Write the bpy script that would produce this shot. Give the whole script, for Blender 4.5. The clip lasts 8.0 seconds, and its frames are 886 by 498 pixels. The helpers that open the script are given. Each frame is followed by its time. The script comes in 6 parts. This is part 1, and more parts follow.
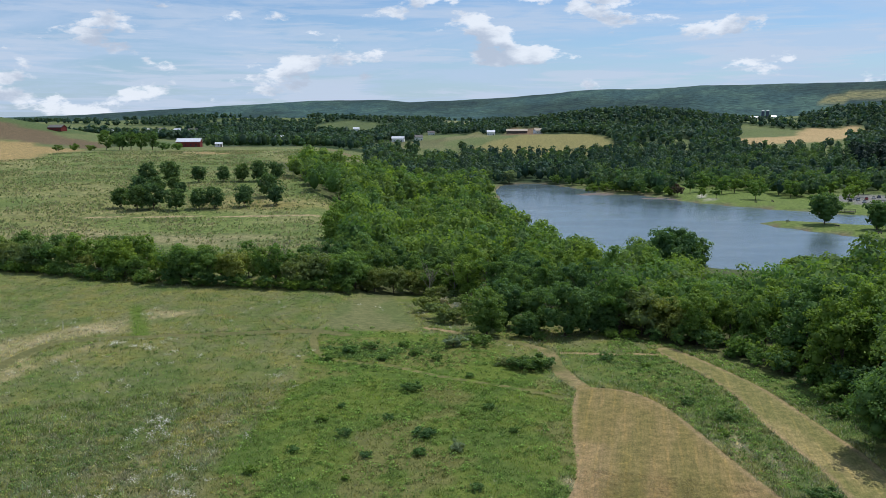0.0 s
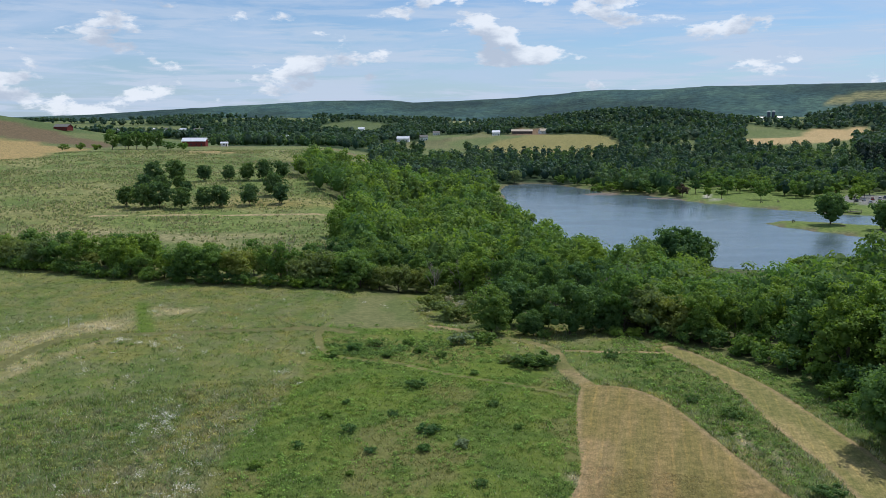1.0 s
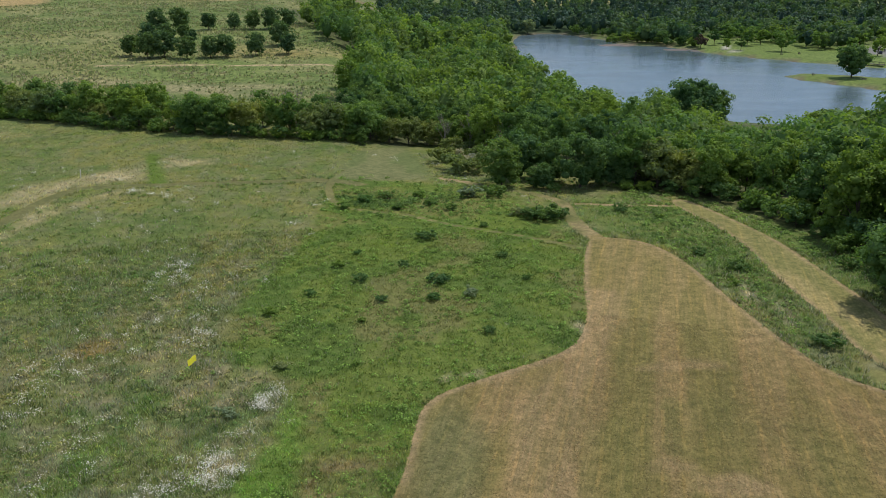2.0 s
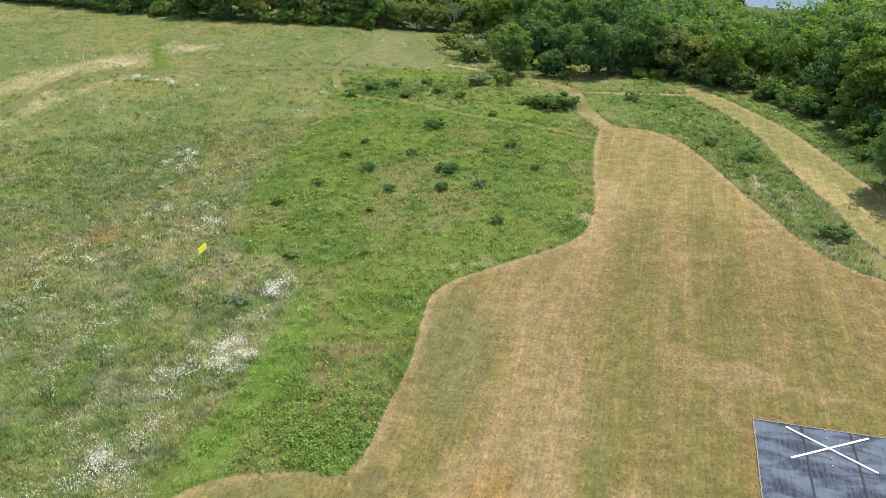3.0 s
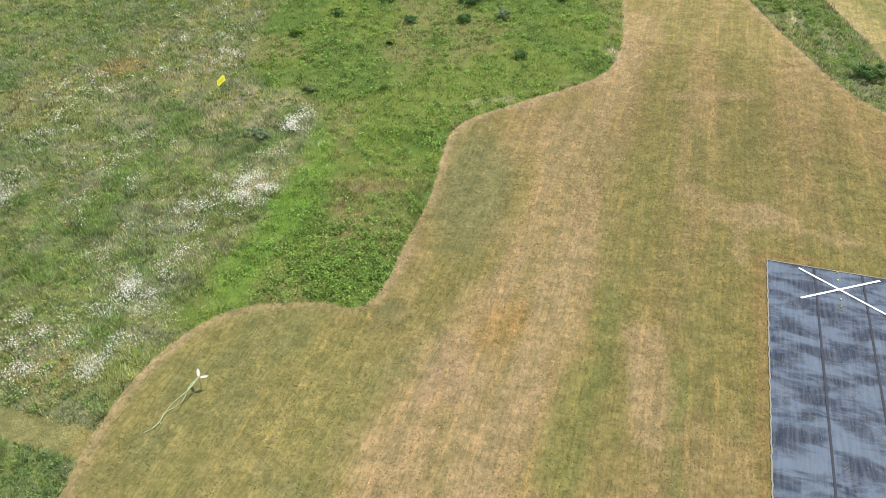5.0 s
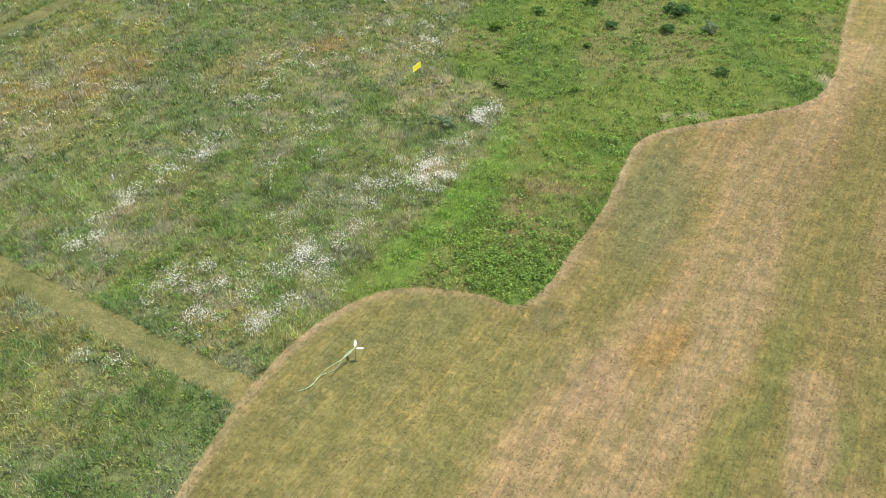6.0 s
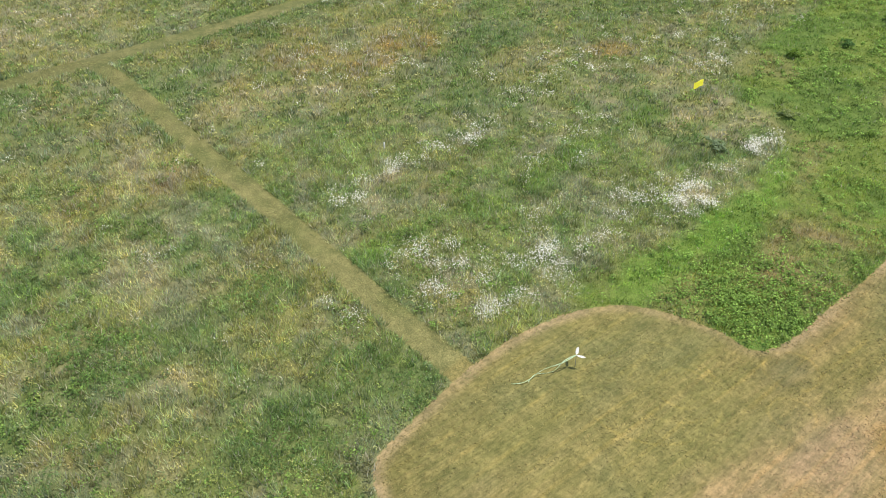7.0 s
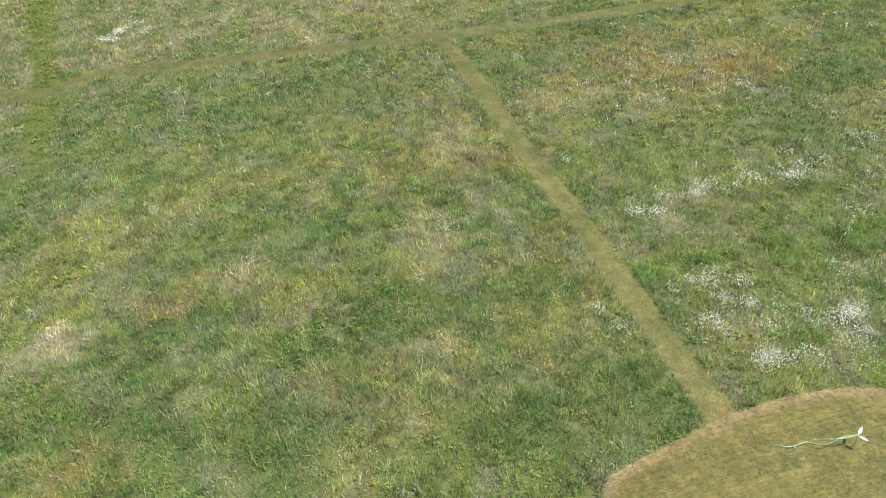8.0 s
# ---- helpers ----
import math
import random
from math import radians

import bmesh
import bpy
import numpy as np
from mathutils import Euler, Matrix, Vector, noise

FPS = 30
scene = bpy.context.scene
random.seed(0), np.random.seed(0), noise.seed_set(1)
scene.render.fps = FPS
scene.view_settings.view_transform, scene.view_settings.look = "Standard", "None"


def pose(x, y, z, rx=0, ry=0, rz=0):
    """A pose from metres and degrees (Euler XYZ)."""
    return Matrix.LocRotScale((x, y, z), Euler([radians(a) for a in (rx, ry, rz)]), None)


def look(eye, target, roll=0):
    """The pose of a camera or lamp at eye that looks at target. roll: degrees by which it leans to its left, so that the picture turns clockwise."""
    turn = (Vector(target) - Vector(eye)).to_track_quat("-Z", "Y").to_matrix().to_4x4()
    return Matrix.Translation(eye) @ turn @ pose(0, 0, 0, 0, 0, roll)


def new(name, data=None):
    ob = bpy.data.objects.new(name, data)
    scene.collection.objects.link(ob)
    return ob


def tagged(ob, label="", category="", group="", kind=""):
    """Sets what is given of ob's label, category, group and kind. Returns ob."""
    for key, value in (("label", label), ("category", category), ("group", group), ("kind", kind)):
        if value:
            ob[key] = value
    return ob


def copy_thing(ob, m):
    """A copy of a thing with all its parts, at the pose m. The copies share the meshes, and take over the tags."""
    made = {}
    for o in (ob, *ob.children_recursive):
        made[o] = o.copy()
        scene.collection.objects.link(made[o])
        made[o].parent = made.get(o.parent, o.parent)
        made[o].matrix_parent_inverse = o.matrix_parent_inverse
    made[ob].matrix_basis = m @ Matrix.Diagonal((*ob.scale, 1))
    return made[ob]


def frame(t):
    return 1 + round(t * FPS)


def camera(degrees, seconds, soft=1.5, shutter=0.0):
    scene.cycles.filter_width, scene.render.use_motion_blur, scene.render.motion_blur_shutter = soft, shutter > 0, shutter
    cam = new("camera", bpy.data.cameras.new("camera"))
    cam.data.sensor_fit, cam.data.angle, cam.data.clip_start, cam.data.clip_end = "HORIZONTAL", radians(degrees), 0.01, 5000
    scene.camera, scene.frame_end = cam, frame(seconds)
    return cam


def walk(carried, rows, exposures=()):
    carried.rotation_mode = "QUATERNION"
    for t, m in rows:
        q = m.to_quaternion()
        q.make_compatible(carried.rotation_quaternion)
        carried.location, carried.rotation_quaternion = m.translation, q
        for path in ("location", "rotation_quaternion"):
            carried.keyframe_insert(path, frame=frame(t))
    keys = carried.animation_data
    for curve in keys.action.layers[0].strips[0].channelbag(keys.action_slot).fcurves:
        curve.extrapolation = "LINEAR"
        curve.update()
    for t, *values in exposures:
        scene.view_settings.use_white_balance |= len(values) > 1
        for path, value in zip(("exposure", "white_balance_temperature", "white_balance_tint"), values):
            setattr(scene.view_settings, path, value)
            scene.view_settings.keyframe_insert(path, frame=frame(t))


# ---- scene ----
# seconds, x, y, z, yaw, pitch, roll of a hovering drone that sinks a little, tilts down and turns left
PATH = [
    (0.0, -0.00, -0.00, 34.00, 0.00, -8.26, -0.20),
    (0.5, 0.01, -0.06, 33.84, 0.11, -8.22, -0.18),
    (1.0, 0.00, -0.12, 33.57, 0.33, -8.23, -0.12),
    (1.5, 0.01, -0.12, 33.31, 0.64, -8.23, -0.08),
    (1.6, 0.01, -0.12, 33.28, 0.72, -8.46, 0.07),
    (1.7, 0.02, -0.12, 33.27, 0.75, -10.58, 0.08),
    (1.8, 0.02, -0.11, 33.27, 0.87, -12.99, -0.02),
    (1.9, 0.02, -0.10, 33.28, 0.99, -15.45, -0.11),
    (2.0, 0.02, -0.09, 33.29, 1.05, -18.04, 0.00),
    (2.1, 0.02, -0.08, 33.30, 1.18, -20.73, -0.02),
    (2.2, 0.02, -0.08, 33.31, 1.23, -23.11, 0.03),
    (3.3, 0.04, -0.06, 33.35, 1.85, -26.28, 0.10),
    (3.5, 0.05, -0.06, 33.36, 2.03, -27.51, 0.13),
    (4.0, 0.08, -0.02, 33.39, 2.53, -32.99, 0.17),
    (4.2, 0.11, -0.03, 33.41, 2.75, -34.87, 0.08),
    (5.3, 0.26, -0.09, 33.48, 4.11, -36.64, 0.22),
    (5.5, 0.28, -0.10, 33.46, 6.83, -36.64, 0.20),
    (5.7, 0.28, -0.10, 33.43, 10.78, -36.62, 0.10),
    (6.0, 0.25, -0.04, 33.37, 17.33, -36.59, 0.03),
    (6.5, 0.15, 0.04, 33.34, 27.68, -36.56, -0.08),
    (7.0, 0.10, 0.10, 33.25, 37.35, -36.48, -0.26),
    (7.5, 0.05, 0.20, 33.12, 49.23, -36.33, -0.62),
    (8.0, 0.02, 0.24, 33.08, 60.99, -36.17, -0.93),
]
cam = camera(55.1, 8.0, soft=0.5)
walk(cam, [(t, pose(x, y, z, 90 + p, 0, yw) @ pose(0, 0, 0, 0, 0, rl)) for t, x, y, z, yw, p, rl in PATH],
     exposures=[(0.0, -0.03, 6330, 10), (1.6, -0.03, 6330, 10), (1.9, -0.05, 6500, 10), (2.2, 0.17, 6750, 10), (3.3, 0.80, 6850, 10), (4.2, 0.77, 6850, 10), (5.3, 0.72, 6840, 10), (8.0, 0.70, 6800, 9)])

# ---------------------------------------------------------------- light
SUN_AZ, SUN_EL = radians(48), radians(62)      # clockwise from +y; height
sun = new("sun", bpy.data.lights.new("sun", "SUN"))
sun.data.energy, sun.data.angle, sun.data.color = 3.6, radians(0.55), (1.0, 0.955, 0.89)
to_sun = Vector((math.sin(SUN_AZ) * math.cos(SUN_EL), math.cos(SUN_AZ) * math.cos(SUN_EL), math.sin(SUN_EL)))
sun.matrix_world = look(to_sun * 200, (0, 0, 0))


class Nodes:
    """Short calls for building a node tree."""

    def __init__(self, tree):
        self.tree = tree

    def add(self, kind, values=(), **props):
        n = self.tree.nodes.new(kind)
        if "operation" in props:
            n.operation = props["operation"]
        if "data_type" in props:
            n.data_type = props["data_type"]
        if "blend_type" in props:
            n.blend_type = props["blend_type"]
        if "attribute_name" in props:
            n.attribute_name = props["attribute_name"]
        if "noise_dimensions" in props:
            n.noise_dimensions = props["noise_dimensions"]
        for key, v in dict(values).items():
            sock = n.inputs[key]
            if isinstance(v, bpy.types.NodeSocket):
                self.tree.links.new(v, sock)
            else:
                sock.default_value = v
        return n

    def math(self, op, a, b=0.0, c=0.0):
        return self.add("ShaderNodeMath", {0: a, 1: b, 2: c}, operation=op).outputs[0]

    def vmath(self, op, a, b):
        return self.add("ShaderNodeVectorMath", {0: a, 1: b}, operation=op).outputs[0]

    def noise(self, vec, scale, detail=3.0, rough=0.55, distort=0.0):
        return self.add("ShaderNodeTexNoise", {"Vector": vec, "Scale": scale, "Detail": detail, "Roughness": rough, "Distortion": distort}).outputs[0]

    def ramp(self, fac, lo, hi, a=0.0, b=1.0):
        n = self.add("ShaderNodeMapRange", {0: fac, 1: lo, 2: hi, 3: a, 4: b})
        n.interpolation_type = "SMOOTHSTEP"
        return n.outputs[0]

    def mix(self, fac, a, b, blend="MIX"):
        n = self.add("ShaderNodeMix", data_type="RGBA", blend_type=blend)
        for i, v in ((0, fac), (6, a), (7, b)):
            if isinstance(v, bpy.types.NodeSocket):
                self.tree.links.new(v, n.inputs[i])
            elif i == 0:
                n.inputs[i].default_value = v
            else:
                n.inputs[i].default_value = (*v, 1.0)
        return n.outputs[2]

    def attr(self, name):
        return self.add("ShaderNodeAttribute", attribute_name=name)

    def where(self):
        return self.add("ShaderNodeTexCoord").outputs["Object"]

    def stretch(self, vec, scale, turn=0.0):
        turned = self.add("ShaderNodeMapping", {"Vector": vec, "Rotation": (0, 0, turn)}).outputs[0] if turn else vec
        return self.add("ShaderNodeMapping", {"Vector": turned, "Scale": scale}).outputs[0]


# sky with fair-weather cumulus and thin high cloud
world = bpy.data.worlds.new("sky")
scene.world = world
world.use_nodes = True
w = Nodes(world.node_tree)
world.node_tree.nodes.clear()
sky = w.add("ShaderNodeTexSky")
sky.sky_type = "NISHITA"
sky.sun_disc, sky.sun_elevation, sky.sun_rotation = False, SUN_EL, SUN_AZ
sky.altitude, sky.air_density, sky.dust_density = 300, 1.0, 0.6
dirn = w.add("ShaderNodeTexCoord").outputs["Generated"]
xyz = w.add("ShaderNodeSeparateXYZ", {0: dirn})
up = w.math("MAXIMUM", xyz.outputs[2], 0.0)
lift = w.math("ADD", up, 0.035)
flat = w.add("ShaderNodeCombineXYZ", {0: w.math("DIVIDE", xyz.outputs[0], lift), 1: w.math("DIVIDE", xyz.outputs[1], lift), 2: 0.0}).outputs[0]
veil = w.ramp(w.noise(w.stretch(flat, (0.42, 0.42, 1)), 1.0, 8, 0.64, 0.8), 0.38, 0.62)
dome = w.stretch(dirn, (1.0, 1.0, 2.3))
lump = w.noise(dome, 9.0, 10, 0.6, 0.1)
group = w.noise(w.stretch(dirn, (1.0, 1.0, 5.0)), 2.6, 3, 0.5, 0.4)
puff = w.ramp(w.math("ADD", lump, w.math("MULTIPLY", w.math("SUBTRACT", group, 0.5), 0.5)), 0.555, 0.612)
above = w.noise(w.vmath("ADD", dome, (0.0, 0.0, 0.045)), 9.0, 10, 0.6, 0.1)
shade = w.ramp(above, 0.45, 0.62, 1.0, 0.1)
bars = w.ramp(w.noise(w.stretch(dirn, (1.0, 1.0, 11.0)), 5.5, 8, 0.62, 0.35), 0.47, 0.58)
blue = w.mix(1.0, sky.outputs[0], (0.82, 0.99, 1.22), "MULTIPLY")
whitish = w.mix(w.ramp(up, 0.0, 0.11, 0.5, 0.0), blue, (4.6, 6.2, 8.6))
veiled = w.mix(w.math("MULTIPLY", veil, 0.72), whitish, (5.4, 6.8, 8.9))
barred = w.mix(w.math("MULTIPLY", bars, w.ramp(up, 0.02, 0.16, 0.85, 0.3)), veiled, (6.2, 7.2, 8.8))
cloud = w.mix(shade, (5.0, 5.8, 7.2), (9.5, 10.0, 10.8))
clouded = w.mix(w.math("MULTIPLY", puff, 0.9), barred, cloud)
back = w.add("ShaderNodeBackground", {0: clouded, 1: 0.09})
w.tree.links.new(back.outputs[0], w.add("ShaderNodeOutputWorld").inputs[0])

# ---------------------------------------------------------------- plan arithmetic
rng = np.random.default_rng(7)


def value_noise(x, y, seed):
    xi, yi = np.floor(x).astype(np.int64), np.floor(y).astype(np.int64)
    fx, fy = x - xi, y - yi
    fx, fy = fx * fx * (3 - 2 * fx), fy * fy * (3 - 2 * fy)

    def lattice(i, j):
        n = (i * 374761393 + j * 668265263 + seed * 1442695041) & 0x7FFFFFFF
        n = ((n ^ (n >> 13)) * 1274126177) & 0x7FFFFFFF
        return ((n ^ (n >> 16)) & 0xFFFF) / 65535.0

    a, b, c, d = lattice(xi, yi), lattice(xi + 1, yi), lattice(xi, yi + 1), lattice(xi + 1, yi + 1)
    return (a * (1 - fx) + b * fx) * (1 - fy) + (c * (1 - fx) + d * fx) * fy


def fbm(x, y, size, seed, octaves=4):
    out, amp, tot = 0.0, 1.0, 0.0
    for o in range(octaves):
        out = out + amp * value_noise(x / size + 17.3 * o, y / size - 9.1 * o, seed + o)
        tot, amp, size = tot + amp, amp * 0.5, size / 2.03
    return out / tot


def smooth(v, lo, hi):
    k = np.clip((v - lo) / (hi - lo), 0, 1)
    return k * k * (3 - 2 * k)


def line_distance(x, y, pts):
    best = np.full(np.shape(x), 1e9)
    for (ax, ay), (bx, by) in zip(pts[:-1], pts[1:]):
        dx, dy = bx - ax, by - ay
        k = np.clip(((x - ax) * dx + (y - ay) * dy) / (dx * dx + dy * dy + 1e-9), 0, 1)
        best = np.minimum(best, np.hypot(x - ax - k * dx, y - ay - k * dy))
    return best


def curve_through(pts, n=6, closed=False):
    """A smooth run of points through the given few."""
    p = np.array(pts, float)
    p = np.vstack([p[-1], p, p[:2]]) if closed else np.vstack([2 * p[0] - p[1], p, 2 * p[-1] - p[-2]])
    out = []
    for a, b, c, d in zip(p[:-3], p[1:-2], p[2:-1], p[3:]):
        for k in np.arange(n) / n:
            out.append(0.5 * (2 * b + (c - a) * k + (2 * a - 5 * b + 4 * c - d) * k**2 + (3 * b - a - 3 * c + d) * k**3))
    out.append(p[1] if closed else p[-2])
    return [tuple(q) for q in out]


def inside(x, y, pts):
    odd = np.zeros(np.shape(x), bool)
    for (ax, ay), (bx, by) in zip(pts, pts[1:] + pts[:1]):
        if ay != by:
            odd ^= ((ay > y) != (by > y)) & (x < (bx - ax) * (y - ay) / (by - ay) + ax)
    return odd


def signed(x, y, pts):
    """Metres inside an outline, negative outside."""
    d = line_distance(x, y, pts + pts[:1])
    return np.where(inside(x, y, pts), d, -d)


LAKE_Z = -8.0
LAKE = curve_through([(35, 552), (44, 603), (72, 609), (92, 560), (106, 522), (131, 494), (134, 466), (165, 421), (203, 388), (300, 340), (300, 232),
                      (180, 232), (133, 236), (97, 242), (84, 244), (73, 254), (56, 262), (42, 289), (30, 379), (33, 500)], 4, True)
SPIT = curve_through([(135, 357), (145, 370), (160, 365), (183, 349), (240, 312), (225, 280), (165, 309), (150, 327)], 4, True)
MOWN = curve_through([(17.2, 106.4), (14.5, 92), (13.4, 81.6), (11.6, 74.6), (8.8, 70.9), (4.1, 67.5), (0.6, 64.9), (-1.7, 62.8), (-3.0, 59.5), (-3.7, 51.4),
                      (-5.0, 45.2), (-6.0, 40.6), (-7.3, 38.7), (-9.4, 39.1), (-13.4, 38.6), (-15.9, 37.1), (-17.9, 34), (-19.2, 29), (-19.4, 22.5),
                      (-19, 19.4), (-16, 17), (-8, 10), (-6, -12), (4, -30), (30, -34), (60, -10), (66, 30), (50, 52), (39, 62), (33.4, 67.3), (31.2, 74.2),
                      (29.5, 84), (28.5, 92), (27, 100), (24.5, 105.6), (20.5, 107.6)], 4, True)
TRAIL = curve_through([(33.2, 129), (35.9, 130), (39.3, 119), (42, 107), (43, 95), (43.8, 85), (45, 70), (60, 52), (72, 40), (60, 38), (45, 55), (37.8, 70), (37.5, 80),
                       (36.8, 92), (37, 104), (35.9, 114), (34, 122)], 3, True)
PATHS = [  # mown ways: half width, points
    (1.2, [(-96, -14), (-84, -5), (-78.1, 2.7), (-79.5, 8.5), (-76.5, 19.4), (-71.6, 38.8), (-68.9, 50.6), (-66.2, 66), (-64.8, 84)]),
    (1.3, [(-64.8, 82), (-64.2, 96), (-63.6, 110), (-62.8, 127), (-59.4, 132.8), (-49.2, 135), (-35.9, 137), (-23.1, 138.7), (-16.4, 137.4)]),
    (0.95, [(-71.6, 39.7), (-63.3, 38.1), (-51.4, 35.1), (-41.8, 32.9), (-32.1, 30.5), (-24.7, 28.6), (-19, 27.3)]),
    (1.3, [(18.5, 106.5), (17.0, 112), (16.3, 117)]),
    (1.0, [(16.4, 116.5), (16.3, 119), (16.4, 124.5), (14.7, 129.7), (10.6, 134.7), (6.1, 137.5), (1.5, 142.5), (-3.2, 146)]),
    (0.7, [(15, 126.6), (23.6, 125.8), (33, 125.6)]),
    (0.62, [(15.5, 103.1), (8.6, 107.9), (-0.4, 113.1), (-7.7, 118.8), (-11, 119.3), (-17.6, 122.8), (-20.7, 131.9), (-20.7, 141.5), (-15.7, 159.9)]),
    (0.5, [(-31.1, 150.3), (-27.6, 143.4), (-23.3, 139.5)]),
    (1.7, [(-112, 266), (-90, 270.5), (-65, 274), (-38, 278)]),
]
PATHS = [(half, curve_through(p, 5)) for half, p in PATHS]
CLEARING = curve_through([(-23, 154), (-20.9, 167), (-17.3, 176), (-10.5, 181), (-6.1, 166.5), (-3.3, 147.5), (-8.2, 142), (-15.5, 139), (-21.4, 141)], 3, True)
CLEARING_EDGE = curve_through([(-10.5, 181), (-6.1, 166.5), (-3.3, 147.5)], 5)

STEP = np.arange(0.0, 3200.0, 5.0)


def profile(rs, zs):
    z = np.interp(STEP, rs, zs)
    k = np.exp(-0.5 * (np.arange(-10, 11) / 4.0) ** 2)
    return np.convolve(np.pad(z, 10, "edge"), k / k.sum(), "valid")


LEFT = profile([0, 190, 240, 300, 360, 430, 500, 600, 700, 900, 1100, 1500, 2000, 2400, 3000], [0, 0, 2, 6.6, 11.4, 16, 20, 19.5, 18, 12, 11, 24, 42, 44, 50])
RIGHT = profile([0, 125, 160, 250, 600, 700, 900, 1000, 1200, 1500, 1900, 2200, 3000], [0, 0, -2, -7.3, -6.8, -5, 1, 5, 15, 14, 32, 44, 50])
KNOLLS = [(320, 1490, 165, 120, 40), (960, 1640, 200, 190, 46), (-560, 880, 130, 150, 44), (130, 1140, 130, 90, 8), (-430, 2100, 300, 120, 12)]


def lake_depth(x, y):
    """Metres inside the lake's outline, negative on land."""
    d = np.full(np.shape(x), -200.0)
    near = (np.abs(x - 160) < 220) & (np.abs(y - 420) < 260)
    if near.any():
        d[near] = np.minimum(signed(x[near], y[near], LAKE), -signed(x[near], y[near], SPIT))
    return d


def height(x, y):
    x, y = np.asarray(x, float), np.asarray(y, float)
    r = np.hypot(x, y)
    s = np.where(y > 1, x / np.maximum(y, 1), np.where(x > 0, 3.0, -3.0))
    wl = 1 - smooth(s, -0.16, -0.03)
    z = np.interp(r, STEP, LEFT) * wl + np.interp(r, STEP, RIGHT) * (1 - wl)
    ahead = smooth(y, -40, 60)
    z = z * ahead + (1 - ahead) * np.interp(r, [0, 200, 3000], [0, 0, 45])
    for cx, cy, sx, sy, a in KNOLLS:
        z = z + a * np.exp(-0.5 * (((x - cx) / sx) ** 2 + ((y - cy) / sy) ** 2))
    crest = np.interp(s, [-0.6, -0.43, -0.25, -0.15, -0.07, -0.04, 0.08, 0.17, 0.25, 0.30, 0.55], [62, 85, 129, 153, 157, 145, 165, 197, 199, 213, 215])
    crest = crest + 9 * (fbm(x, y, 500, 5) - 0.5)
    z = z + np.maximum(crest - z, 0) * smooth(r, 2900, 4150) * (1 - 0.5 * smooth(r, 4200, 4900))
    z = z + (fbm(x, y, 60, 11) - 0.5) * (0.25 + 5.0 * smooth(r, 300, 1500)) * smooth(r, 25, 120)
    d = lake_depth(x, y)
    k = smooth(-d, 0.0, 30.0)
    shore = LAKE_Z + 0.35 + 0.9 * smooth(-d, 0.0, 9.0)
    mud = np.maximum(blob(x, y, 97, 522, 17, 20, 0, 0.9, 8, 0.6), blob(x, y, 126, 489, 9, 9, 0, 0.9, 9, 0.6))
    wet = np.where(d > 0, np.maximum(0, mud) * 1.0, 0.0)
    lake_floor = LAKE_Z - np.clip(d * 0.4, 0, 2.0) * (1 - wet) + 0.28 * wet + 0.35 * (1 - smooth(d, 0, 1.0))
    return np.where(d > 0, lake_floor, shore * (1 - k) + np.maximum(z, LAKE_Z + 0.8) * k)


def blob(x, y, cx, cy, rx, ry, turn=0.0, soft=0.5, seed=3, ragged=0.5):
    """An uneven patch: 1 in its middle, 0 outside."""
    out = np.zeros(np.shape(x))
    near = np.hypot(x - cx, y - cy) < max(rx, ry) * (1.2 + ragged)
    if near.any():
        x, y = x[near], y[near]
        c, s = math.cos(radians(turn)), math.sin(radians(turn))
        u, v = (c * (x - cx) + s * (y - cy)) / rx, (-s * (x - cx) + c * (y - cy)) / ry
        d = np.hypot(u, v) + ragged * (fbm(x, y, max(rx, ry) * 0.45, seed, 3) - 0.5) * 2
        out[near] = 1 - smooth(d, 1 - soft, 1 + 0.2)
    return out


def mixc(a, b, k):
    return a + (np.asarray(b) - a) * k[..., None]


